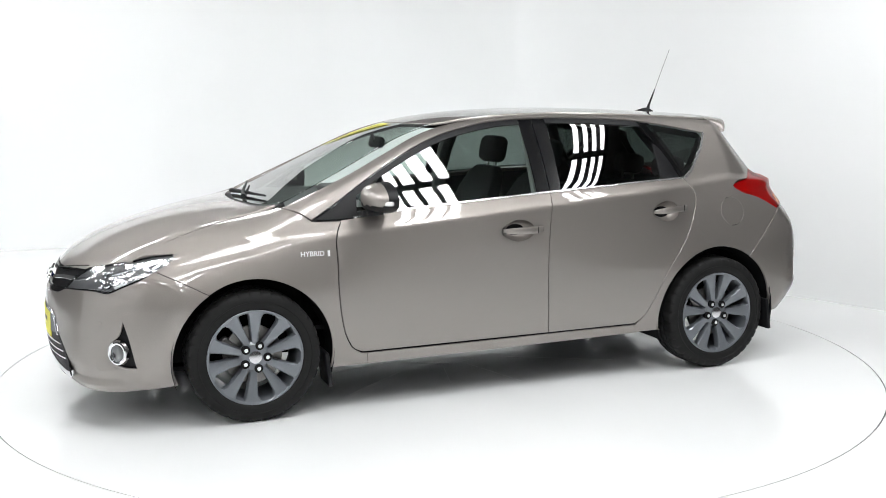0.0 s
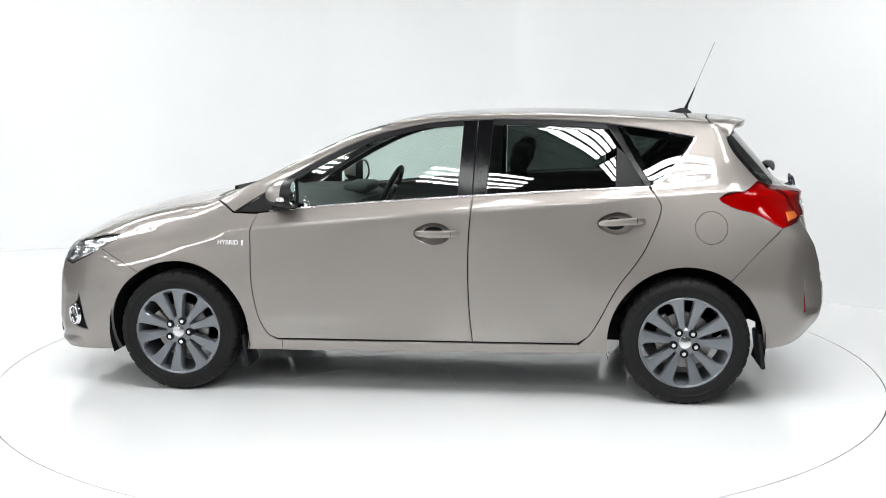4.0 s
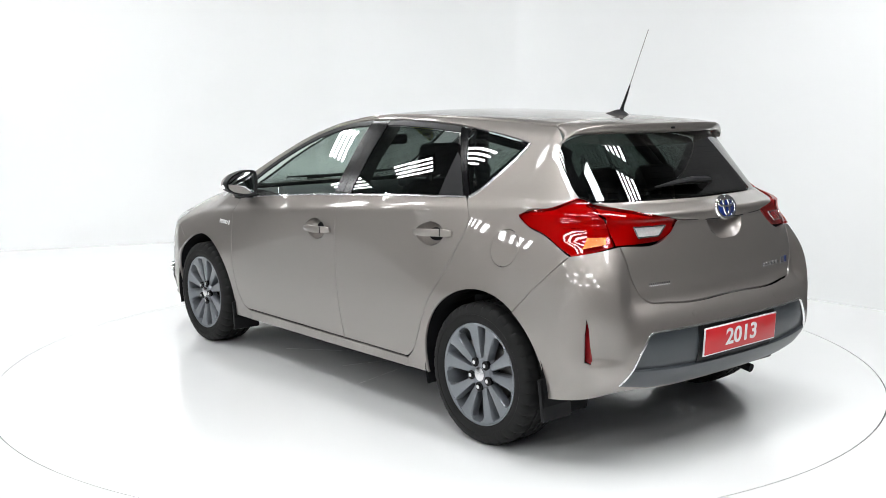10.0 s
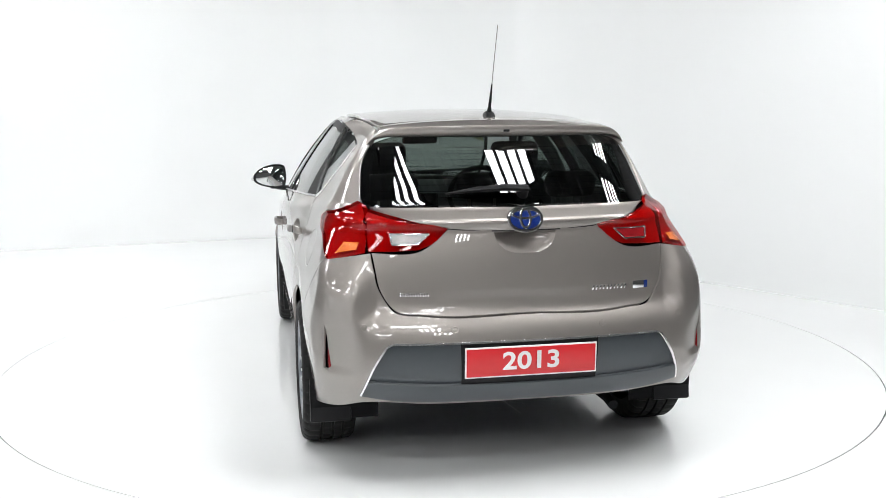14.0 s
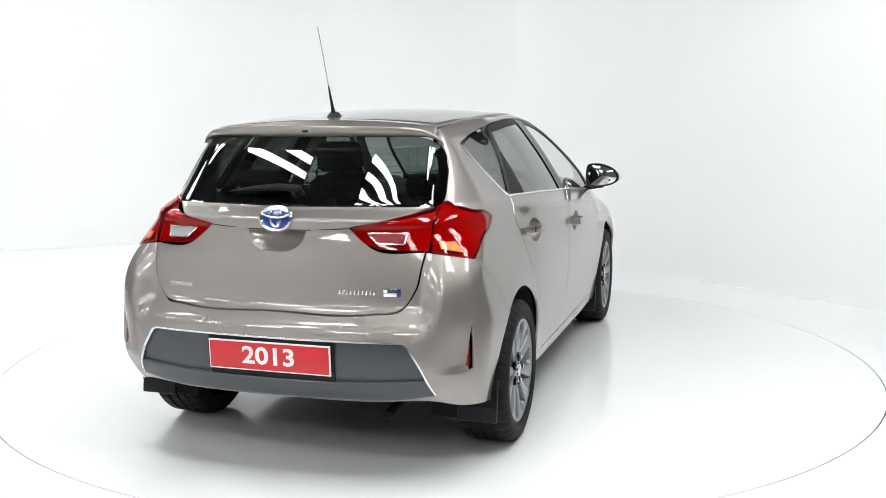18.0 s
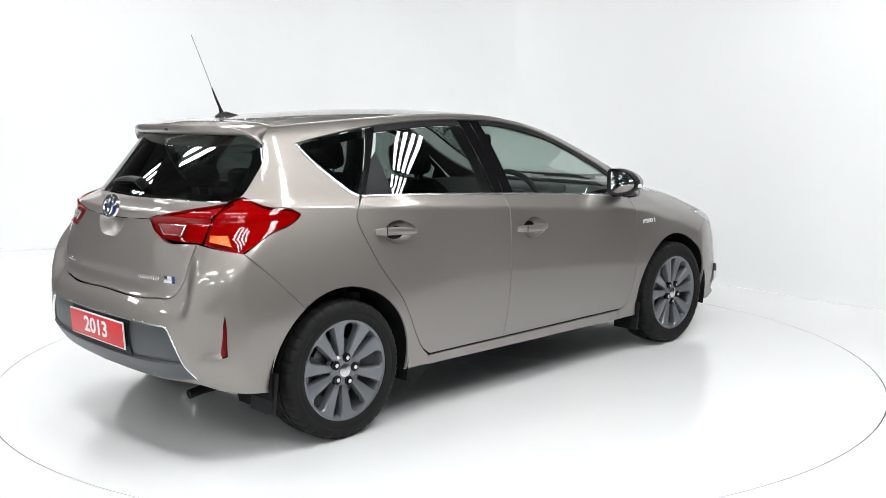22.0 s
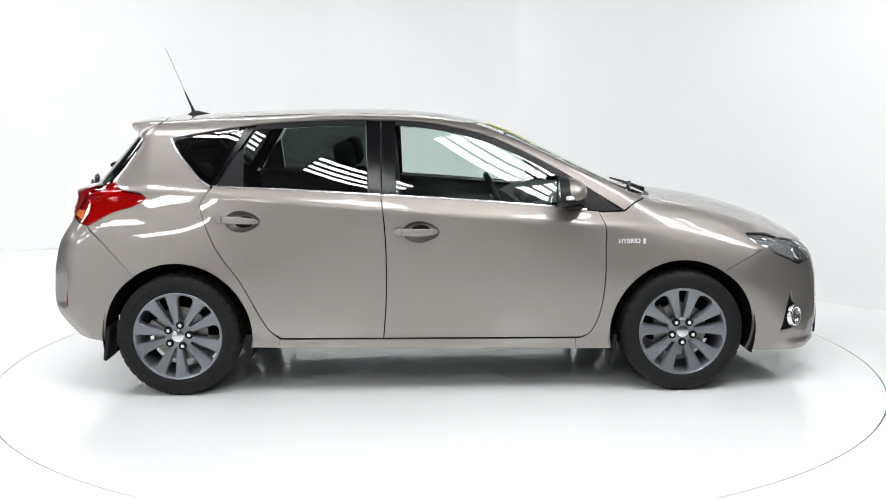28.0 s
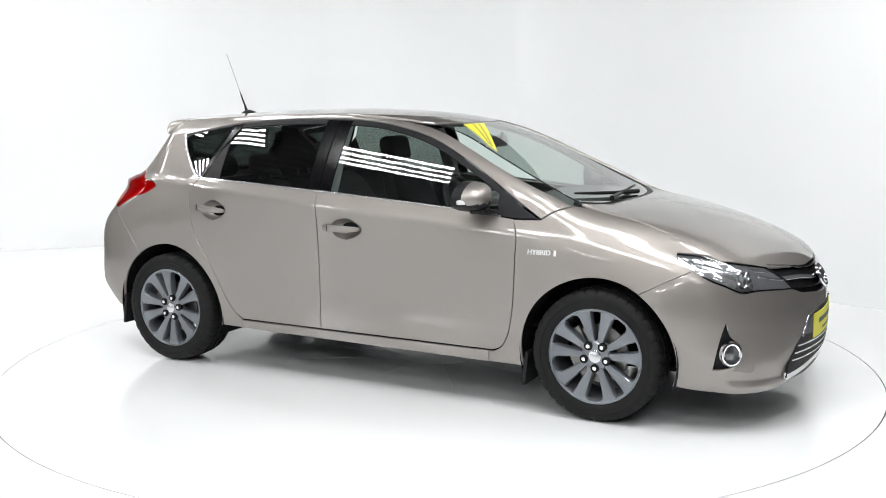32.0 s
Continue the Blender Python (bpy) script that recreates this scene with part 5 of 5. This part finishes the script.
def headlamps():
    c = "wrap_front"
    o = [(1.643, 0.798, 0.812, 1), (1.764, 0.734, 0.801), (1.831, 0.692, 0.784), (1.927, 0.609, 0.762), (1.999, 0.525, 0.743, 1), (2.071, 0.470, 0.690), (2.127, 0.425, 0.634, 1), (2.081, 0.549, 0.645), (2.003, 0.668, 0.652), (1.942, 0.728, 0.647, 1), (1.886, 0.76, 0.673), (1.794, 0.798, 0.714), (1.699, 0.824, 0.754)]
    for m in (False, True):
        ob = new("headlamp")
        ob.parent = car
        tagged(ob, "clear swept-back headlamp with chrome reflectors")
        w = wrap(o, c)
        sheet("lamp_housing", c, w, LAMP_DARK, ob, "grey lamp housing", step=0.02, lift=-0.010, depth=0.0, gap=-0.003, mirror=m)
        sheet("lamp_edge", c, band(w[:5], -0.0008, 0.0010, 0.02), GLOSS_BLACK, ob, step=0.03, lift=-0.001, depth=0.012, gap=0.0, mirror=m)
        sheet("lamp_edge", c, band(w[4:] + w[:1], -0.001, 0.003, 0.02), GLOSS_BLACK, ob, step=0.03, lift=-0.001, depth=0.012, gap=0.0, mirror=m)
        sheet("lamp_lens", c, w, LAMP_CLEAR, ob, "clear lens", step=0.02, lift=0.002, depth=0.004, mirror=m)
        # fluted silver reflector towards the wing
        def flutes(flat, p):
            v = p[:, 2] + 0.45 * (p[:, 0] - 1.68)
            return -0.003 - 0.004 * np.abs(np.sin(v * math.pi / 0.034)) - 0.0015 * np.sin(p[:, 0] * 70)
        q = [(1.672, 0.786, 0.797, 1), (1.75, 0.742, 0.790), (1.85, 0.690, 0.770), (1.912, 0.655, 0.752, 1), (1.922, 0.700, 0.700), (1.912, 0.735, 0.664, 1), (1.86, 0.765, 0.690), (1.78, 0.795, 0.724), (1.70, 0.815, 0.760, 1)]
        sheet("reflector", c, wrap(q, c), LAMP_MIRROR, ob, "fluted silver reflector", step=0.007, dense=0.012, lift=0.0, depth=0.012, gap=0.0, mirror=m, shape=flutes)
        line = [(1.70, 0.790, 0.783, 1), (1.80, 0.745, 0.762), (1.905, 0.690, 0.728, 1)]
        sheet("light_guide", c, band(wrap(line, c), -0.003, 0.003), CHROME, ob, "slim chrome light guide", step=0.02, lift=-0.001, depth=0.006, gap=0.0, mirror=m)
        # projector with two chrome blocks beside it
        f = frame_on(c, 0.85 * math.atan2(0.692, 1.930 - 1.3), 0.703, -0.011, right_side=m)
        bm = bmesh.new()
        oval_ring(bm, f, 0.021, 0.036, 0.006, 0.010, 32)
        part("projector_ring", bm, CHROME, ob, "chrome projector ring")
        bm = bmesh.new()
        oval_disc(bm, f, 0.018, 0.032, 0.002, 32, 0.012)
        part("projector_lens", bm, FOG_GLASS, ob, "domed projector lens")
        for z, h in ((0.728, 0.022), (0.700, 0.020), (0.673, 0.022)):
            f = frame_on(c, 0.85 * math.atan2(0.665, 1.955 - 1.3), z, -0.010, right_side=m)
            bm = bmesh.new()
            add_box(bm, (0, 0, 0), (0.024, h, 0.018), 0.004)
            bm.transform(f)
            part("lamp_block", bm, CHROME, ob, "small chrome lamp block")
        line = [(1.990, 0.610, 0.716, 1), (2.04, 0.535, 0.697), (2.085, 0.462, 0.682, 1)]
        sheet("lamp_bar", c, band(wrap(line, c), -0.005, 0.005), SATIN_CHROME, ob, "silver lamp bar", step=0.02, lift=-0.008, depth=0.012, gap=0.0, mirror=m)
        q = [(1.935, 0.620, 0.757, 1), (1.992, 0.540, 0.740, 1), (2.010, 0.535, 0.722, 1), (1.965, 0.618, 0.735, 1)]
        sheet("turn_reflector", c, wrap(q, c), SATIN_CHROME, ob, "grey indicator reflector", step=0.012, lift=-0.007, depth=0.008, gap=0.0, mirror=m)


def front_end():
    # upper grille
    o = [(0.0, 0.695, 1), (0.17, 0.695), (0.33, 0.722), (0.50, 0.742, 1), (0.47, 0.690), (0.425, 0.632, 1), (0.392, 0.620), (0.25, 0.600), (0.11, 0.582), (0.0, 0.576, 1)]
    gr = sheet("grille", "front", o, DARK_HULL, car, "black upper grille", both=True, step=0.025, lift=-0.022, depth=0.0, gap=-0.004)
    for z0, z1, wd in ((0.652, 0.676, 0.008), (0.612, 0.628, 0.0035)):
        line = [(0.47, z1 + 0.012, 1), (0.30, z1), (0.12, z0), (0.0, z0 - 0.004), (-0.12, z0), (-0.30, z1), (-0.47, z1 + 0.012, 1)]
        sheet("grille_bar", "front", band(line, -wd, wd), CHROME if wd > 0.005 else GLOSS_BLACK, gr, "chrome grille bar" if wd > 0.005 else "", step=0.03, lift=-0.004, depth=0.016, gap=0.0)
    # thin gloss black line along the bonnet edge above the grille
    line = [(0.50, 0.748, 1), (0.33, 0.727), (0.17, 0.702), (0.0, 0.694), (-0.17, 0.702), (-0.33, 0.727), (-0.50, 0.748, 1)]
    sheet("bonnet_lip", "front", band(line, -0.0015, 0.002), GLOSS_BLACK, gr, "thin gloss black strip above the grille", step=0.03, lift=0.0, depth=0.014, gap=0.0)
    badge(frame_on("front", 0.0, 0.640, 0.002), 0.075, 0.053, gr)
    # lower intake
    o = [(0.0, 0.512, 1), (0.22, 0.504), (0.335, 0.488), (0.39, 0.420), (0.470, 0.360), (0.520, 0.300), (0.525, 0.232, 1), (0.3, 0.205), (0.0, 0.200, 1)]
    low = sheet("lower_intake", "front", o, BLACK_PLASTIC, car, "black lower air intake", both=True, step=0.03, lift=0.003, depth=0.004, gap=0.0)
    for z in (0.365, 0.335, 0.305):
        y = float(np.interp(z, [0.23, 0.30, 0.36, 0.42], [0.52, 0.515, 0.465, 0.385])) - 0.02
        line = [(y, z + 0.006, 1), (y * 0.5, z), (0.0, z - 0.004), (-y * 0.5, z), (-y, z + 0.006, 1)]
        sheet("intake_slat", "front", band(line, -0.0035, 0.0035), SATIN_CHROME if z > 0.30 else BLACK_PLASTIC, low, "slim slat", step=0.03, lift=0.007, depth=0.012, gap=0.0)
    edge = [(0.20, 0.508, 1), (0.29, 0.502), (0.335, 0.485), (0.360, 0.455), (0.395, 0.408, 1)]
    for m in (False, True):
        sheet("intake_trim", "front", band(edge, -0.005, 0.003), SATIN_CHROME, low, "chrome trim at the intake", step=0.015, lift=0.009, depth=0.010, gap=0.0, mirror=m)
    line = [(0.520, 0.240, 1), (0.42, 0.246), (0.2, 0.264), (0.0, 0.272), (-0.2, 0.264), (-0.42, 0.246), (-0.520, 0.240, 1)]
    sheet("chin_trim", "front", band(line, -0.014, 0.013), SATIN_CHROME, low, "satin silver chin strip", step=0.03, lift=0.006, depth=0.024, gap=0.0)
    for m in (False, True):
        sheet("intake_box", "front", [(0.270, 0.488, 1), (0.330, 0.478, 1), (0.385, 0.412, 1), (0.270, 0.405, 1)], GREY_PLASTIC, low, "dark grey corner of the intake", step=0.03, lift=0.007, depth=0.008, gap=0.0, mirror=m)
    # plate bent to the bumper
    o = [(-0.26, 0.490, 1), (0.26, 0.490, 1), (0.26, 0.374, 1), (-0.26, 0.374, 1)]
    pl = sheet("front_plate", "front", o, PLATE_YELLOW, car, "yellow dealer plate bent round the bumper", step=0.03, lift=0.008, depth=0.010, gap=0.0)
    for a, b, z, t, mat in ((-0.19, 0.19, 0.447, 0.012, INK), (-0.12, 0.12, 0.402, 0.005, INK)):
        sheet("plate_print", "front", band([(a, z, 1), ((a + b) / 2, z), (b, z, 1)], -t, t), mat, pl, "dark print bar", step=0.03, lift=0.0092, depth=0.0, gap=0.0)
    # fog lamps in dark pockets
    c = "wrap_front"
    for s in (False, True):
        fog = sheet("fog_pocket", c, wrap(FOG_POCKET, c), BLACK_PLASTIC, car, "black fog lamp pocket", step=0.02, lift=-0.022, depth=0.004, gap=-0.012, mirror=s)
        m = frame_on(c, 0.85 * math.atan2(0.755, 1.897 - 1.3), 0.378, -0.003, right_side=s)
        m = Matrix.Translation(m.translation - m.col[2].xyz * 0.001) @ Matrix.Rotation(radians(8 if s else -8), 4, "Z") @ m.to_3x3().to_4x4()
        bm = bmesh.new()
        oval_ring(bm, m, 0.040, 0.047, 0.012, 0.016, 36)
        part("fog_ring", bm, CHROME, fog, "chrome ring")
        bm = bmesh.new()
        oval_disc(bm, m, 0.032, 0.038, 0.001, 36, 0.008)
        part("fog_lens", bm, FOG_GLASS, fog, "dark fog lens")
        o2 = [(1.957, 0.732, 0.40, 1), (1.99, 0.69, 0.33), (1.985, 0.69, 0.300), (1.91, 0.757, 0.298, 1), (1.947, 0.74, 0.33)]
        sheet("pocket_slope", c, wrap(o2, c), PAINT, fog, step=0.02, lift=0.001, depth=0.0, gap=0.0, mirror=s)


def cowl():
    o = [(1.262, 0.0, 1), (1.243, 0.25), (1.198, 0.45), (1.133, 0.560, 1), (1.085, 0.545, 1), (1.15, 0.42), (1.19, 0.25), (1.21, 0.0, 1)]
    ob = sheet("cowl", "top", o, BLACK_PLASTIC, car, "black plastic cowl under the windscreen", both=True, lift=-0.010, depth=0.02, step=0.03, gap=0.0)
    for pts in (((1.20, -0.12), (1.16, 0.10), (1.10, 0.34), (1.06, 0.50)), ((1.19, 0.30), (1.17, 0.10), (1.15, -0.10), (1.12, -0.32))):
        bm = bmesh.new()
        tube(bm, [on_body("top", x, -y, 0.014)[0] for x, y in pts], [0.013, 0.010, 0.008, 0.005], 8)
        part("wiper", bm, BLACK_PLASTIC, ob, "black windscreen wiper")
    # black border of the glass
    o = [(0.317, 0.0, 1), (0.307, 0.19), (0.258, 0.405, 1), (0.300, 0.395, 1), (0.345, 0.19), (0.352, 0.0, 1)]
    sheet("glass_border", "top", o, GLOSS_BLACK, car, "black border of the windscreen", both=True, lift=-0.009, depth=0.0, step=0.03, gap=0.0)
    line = [(1.10, 0.545, 1), (0.904, 0.525), (0.742, 0.505), (0.564, 0.468), (0.410, 0.425), (0.25, 0.409, 1)]
    pair("glass_border", "top", band(line, 0.0, 0.022), GLOSS_BLACK, car, lift=-0.009, depth=0.0, step=0.03, gap=0.0)
    o = [(0.330, 0.0, 1), (0.318, 0.245, 1), (0.565, 0.440, 1), (0.632, 0.466, 1)]
    st = sheet("windscreen_sticker", "top", o, PLATE_YELLOW, car, "yellow sale sticker on the windscreen", lift=0.001, depth=0.0, step=0.03, mirror=True)
    for a in (0.35, 0.62):
        q = [tuple(np.array(o[0][:2]) * (1 - a) + np.array(o[1][:2]) * a + [0.02, 0.01]), tuple(np.array(o[3][:2]) * (1 - a) + np.array(o[2][:2]) * a - [0.03, 0.03])]
        sheet("sticker_print", "top", band([(*q[0], 1), (*q[1], 1)], -0.006, 0.006), PALE_PRINT, st, "print bar on the sticker", lift=0.002, depth=0.0, step=0.03, gap=0.0, mirror=True)


def mud_flaps():
    for x, z, lean, h in ((0.945, 0.185, 6, 0.17), (-1.668, 0.245, 4, 0.18)):
        for s in (1, -1):
            bm = bmesh.new()
            add_box(bm, (x, s * 0.752, z + 0.03), (0.022, 0.17, h), 0.008, Matrix.Rotation(radians(lean if x > 0 else lean + 4), 4, "Y"))
            part("mud_flap", bm, BLACK_PLASTIC, car, "black mud flap behind the wheel")
    for cx, r in ((FRONT_HUB, 0.372), (REAR_HUB, 0.376)):
        for s in (1, -1):
            bm = bmesh.new()
            rows = []
            for k in range(25):
                a = radians(-18 + 216 * k / 24)
                rows.append([bm.verts.new((cx + (r + 0.012) * math.cos(a), s * y, 0.312 + (r + 0.012) * math.sin(a))) for y in (0.555, 0.70, 0.835)])
            for p, q in zip(rows, rows[1:]):
                for j in range(2):
                    bm.faces.new((p[j], p[j + 1], q[j + 1], q[j]))
            part("arch_liner", bm, DARK_HULL, car, "black wheel arch liner")
    bm = bmesh.new()
    tube(bm, [(-1.55, -0.42, 0.24), (-1.77, -0.42, 0.24), (-1.84, -0.42, 0.228)], 0.021, 14)
    part("exhaust", bm, DARK_HULL, car, "dark exhaust pipe")
    bm = bmesh.new()
    add_box(bm, (0.0, 0.0, 0.230), (1.75, 1.20, 0.06), 0.02)
    add_box(bm, (-0.35, 0.45, 0.205), (0.5, 0.10, 0.03), 0.01)
    add_box(bm, (1.55, 0.0, 0.20), (0.70, 0.95, 0.03), 0.012)
    part("floor_pan", bm, DARK_HULL, car, "dark floor pan")


def seat(x, y, front=True):
    ob = new("front_seat" if front else "rear_seat")
    ob.parent = car
    tagged(ob, "charcoal cloth seat")
    w = 0.50 if front else 0.44
    bm = bmesh.new()
    add_box(bm, (x + 0.02, y, 0.52), (0.50, w, 0.16), 0.05, Matrix.Rotation(radians(-8), 4, "Y"), 3)
    part("seat", bm, SEAT_CLOTH, ob)
    bm = bmesh.new()
    prof = [(0.0, 0.50, 0.075, 0.24), (-0.05, 0.62, 0.085, 0.25), (-0.13, 0.80, 0.080, 0.25), (-0.19, 0.96, 0.070, 0.235), (-0.235, 1.06, 0.055, 0.19), (-0.25, 1.10, 0.030, 0.14)]
    rings = []
    for dx, z, t, h in prof:
        if not front:
            z = 0.46 + (z - 0.5) * 0.93
        ring = []
        for k in range(20):
            c, s = math.cos(2 * math.pi * k / 20), math.sin(2 * math.pi * k / 20)
            c, s = math.copysign(abs(c) ** 0.5, c), math.copysign(abs(s) ** 0.5, s)
            ring.append(bm.verts.new((x - 0.20 + dx + t * c, y + (h * w / 0.5) * s, z)))
        rings.append(ring)
    for a, b in zip(rings, rings[1:]):
        for k in range(20):
            bm.faces.new((a[k], a[(k + 1) % 20], b[(k + 1) % 20], b[k]))
    bm.faces.new(rings[-1])
    part("backrest", bm, SEAT_CLOTH, ob)
    hz = 1.205 if front else 1.115
    hx = x - 0.485 if front else x - 0.455
    bm = bmesh.new()
    add_box(bm, (hx, y, hz), (0.10, 0.26 if front else 0.24, 0.165 if front else 0.12), 0.042, Matrix.Rotation(radians(-12), 4, "Y"), 3)
    hr = part("headrest", bm, SEAT_CLOTH, ob)
    for s in (-0.06, 0.06):
        bm = bmesh.new()
        add_cyl(bm, (hx + 0.015, y + s, hz - 0.17), (hx, y + s, hz), 0.007, n=10)
        part("headrest_post", bm, STEEL, hr)


def interior():
    for y in (0.36, -0.36):
        seat(0.02, y)
    for y in (0.42, 0.0, -0.42):
        seat(-0.78, y, False)
    bm = bmesh.new()
    rows = []
    for y in np.linspace(-0.70, 0.70, 21):
        d = 0.04 * (y / 0.7) ** 2
        rows.append([bm.verts.new((x - d, y, z)) for x, z in ((1.08, 0.97), (0.95, 0.985), (0.75, 0.985), (0.58, 0.965), (0.50, 0.925), (0.49, 0.84), (0.52, 0.68), (0.60, 0.50))])
    for a, b in zip(rows, rows[1:]):
        for k in range(len(a) - 1):
            bm.faces.new((a[k], a[k + 1], b[k + 1], b[k]))
    dash = part("dashboard", bm, DASH, car, "charcoal dashboard")
    bm = bmesh.new()
    add_box(bm, (0.56, -0.36, 0.985), (0.16, 0.34, 0.06), 0.025, None, 3)
    part("instrument_hood", bm, DASH, dash)
    bm = bmesh.new()
    add_box(bm, (0.49, 0.0, 0.83), (0.03, 0.26, 0.20), 0.012, Matrix.Rotation(radians(10), 4, "Y"))
    part("centre_console", bm, GLOSS_BLACK, dash, "gloss black centre console")
    m = Matrix.Translation((0.385, -0.36, 0.935)) @ Matrix.Rotation(radians(65), 4, "Y")
    bm = bmesh.new()
    ring = [m @ Vector((0.178 * math.cos(2 * math.pi * k / 40), 0.178 * math.sin(2 * math.pi * k / 40), 0)) for k in range(41)]
    tube(bm, ring, 0.017, 10)
    sw = part("steering_wheel", bm, BLACK_PLASTIC, car, "black steering wheel on the right side")
    bm = bmesh.new()
    add_box(bm, (0, 0, -0.01), (0.13, 0.15, 0.045), 0.02)
    add_box(bm, (0, 0.115, 0), (0.05, 0.10, 0.018), 0.006)
    add_box(bm, (0, -0.115, 0), (0.05, 0.10, 0.018), 0.006)
    add_box(bm, (0.11, 0, 0), (0.10, 0.04, 0.018), 0.006)
    bm.transform(m)
    part("wheel_hub", bm, GREY_PLASTIC, sw)
    # headliner, inner door skins, shelf
    o = [(0.22, 0.0, 1), (0.20, 0.36), (0.10, 0.44), (-0.4, 0.47), (-1.30, 0.45, 1), (-1.38, 0.0, 1)]
    sheet("headliner", "top", o, ROOF_CLOTH, car, "grey cloth headliner", both=True, lift=-0.040, depth=0.0, step=0.06)
    top = belt_line(-1.10, 0.82, 8)
    o = [(x, z - 0.004) for x, z in top] + [(0.80, 0.45, 1), (-0.80, 0.45, 1), (-1.08, 0.80, 1)]
    pair("door_lining", "side", o, DASH, car, "charcoal inner door lining", lift=-0.055, depth=0.0, step=0.05)
    o = [(-1.375, 1.335, 1), (-1.485, 1.345, 1), (-1.503, 1.31), (-1.512, 1.28), (-1.54, 1.232), (-1.59, 1.170), (-1.655, 1.095, 1), (-1.62, 0.95, 1), (-1.10, 0.95, 1), (-1.12, 1.058), (-1.172, 1.088), (-1.252, 1.160), (-1.338, 1.262)]
    pair("pillar_lining", "side", o, SEAT_CLOTH, car, "dark lining of the rear pillar", lift=-0.022, depth=0.0, step=0.04, gap=0.0)
    bm = bmesh.new()
    add_box(bm, (-1.50, 0, 0.985), (0.42, 1.16, 0.02), 0.006)
    part("parcel_shelf", bm, SEAT_CLOTH, car, "black parcel shelf")
    bm = bmesh.new()
    add_box(bm, (0.42, 0.0, 1.275), (0.035, 0.22, 0.065), 0.02, Matrix.Rotation(radians(-12), 4, "Y"), 3)
    add_cyl(bm, (0.43, 0, 1.28), (0.45, 0, 1.325), 0.01)
    part("inner_mirror", bm, BLACK_PLASTIC, car, "black inner mirror")
    bm = bmesh.new()
    add_box(bm, (-0.2, 0, 0.40), (2.6, 1.40, 0.02))
    part("cabin_floor", bm, DARK_HULL, car)
    for s in (1, -1):
        bm = bmesh.new()
        tube(bm, [(-0.27, s * 0.51, 1.38), (-0.25, s * 0.64, 1.20), (-0.24, s * 0.73, 1.03), (-0.24, s * 0.745, 0.60)], 0.05, 10, 0.7)
        part("inner_pillar", bm, HEADLINER, car, "pale inner pillar trim")
        bm = bmesh.new()
        tube(bm, [(-0.955, s * 0.515, 1.36), (-1.04, s * 0.60, 1.22), (-1.16, s * 0.67, 1.06)], 0.035, 10, 0.8)
        part("inner_pillar", bm, BLACK_PLASTIC, car)


handles()
mirrors()
spoiler()
tail_lamps()
rear_bumper_details()
tailgate_details()
antenna()
headlamps()
front_end()
cowl()
mud_flaps()
interior()



def motions():
    rate, start = -7.1607, 201.191
    turn = [(t, start + rate * t) for t in range(33)]
    walk(disc, [(float(t), pose(0, 0, 0, 0, 0, a)) for t, a in turn])
    walk(car, [(float(t), pose(0, 0, 0, 0, 0, a) @ Matrix.Translation((-0.0431, 0.0346, 0))) for t, a in turn])


motions()
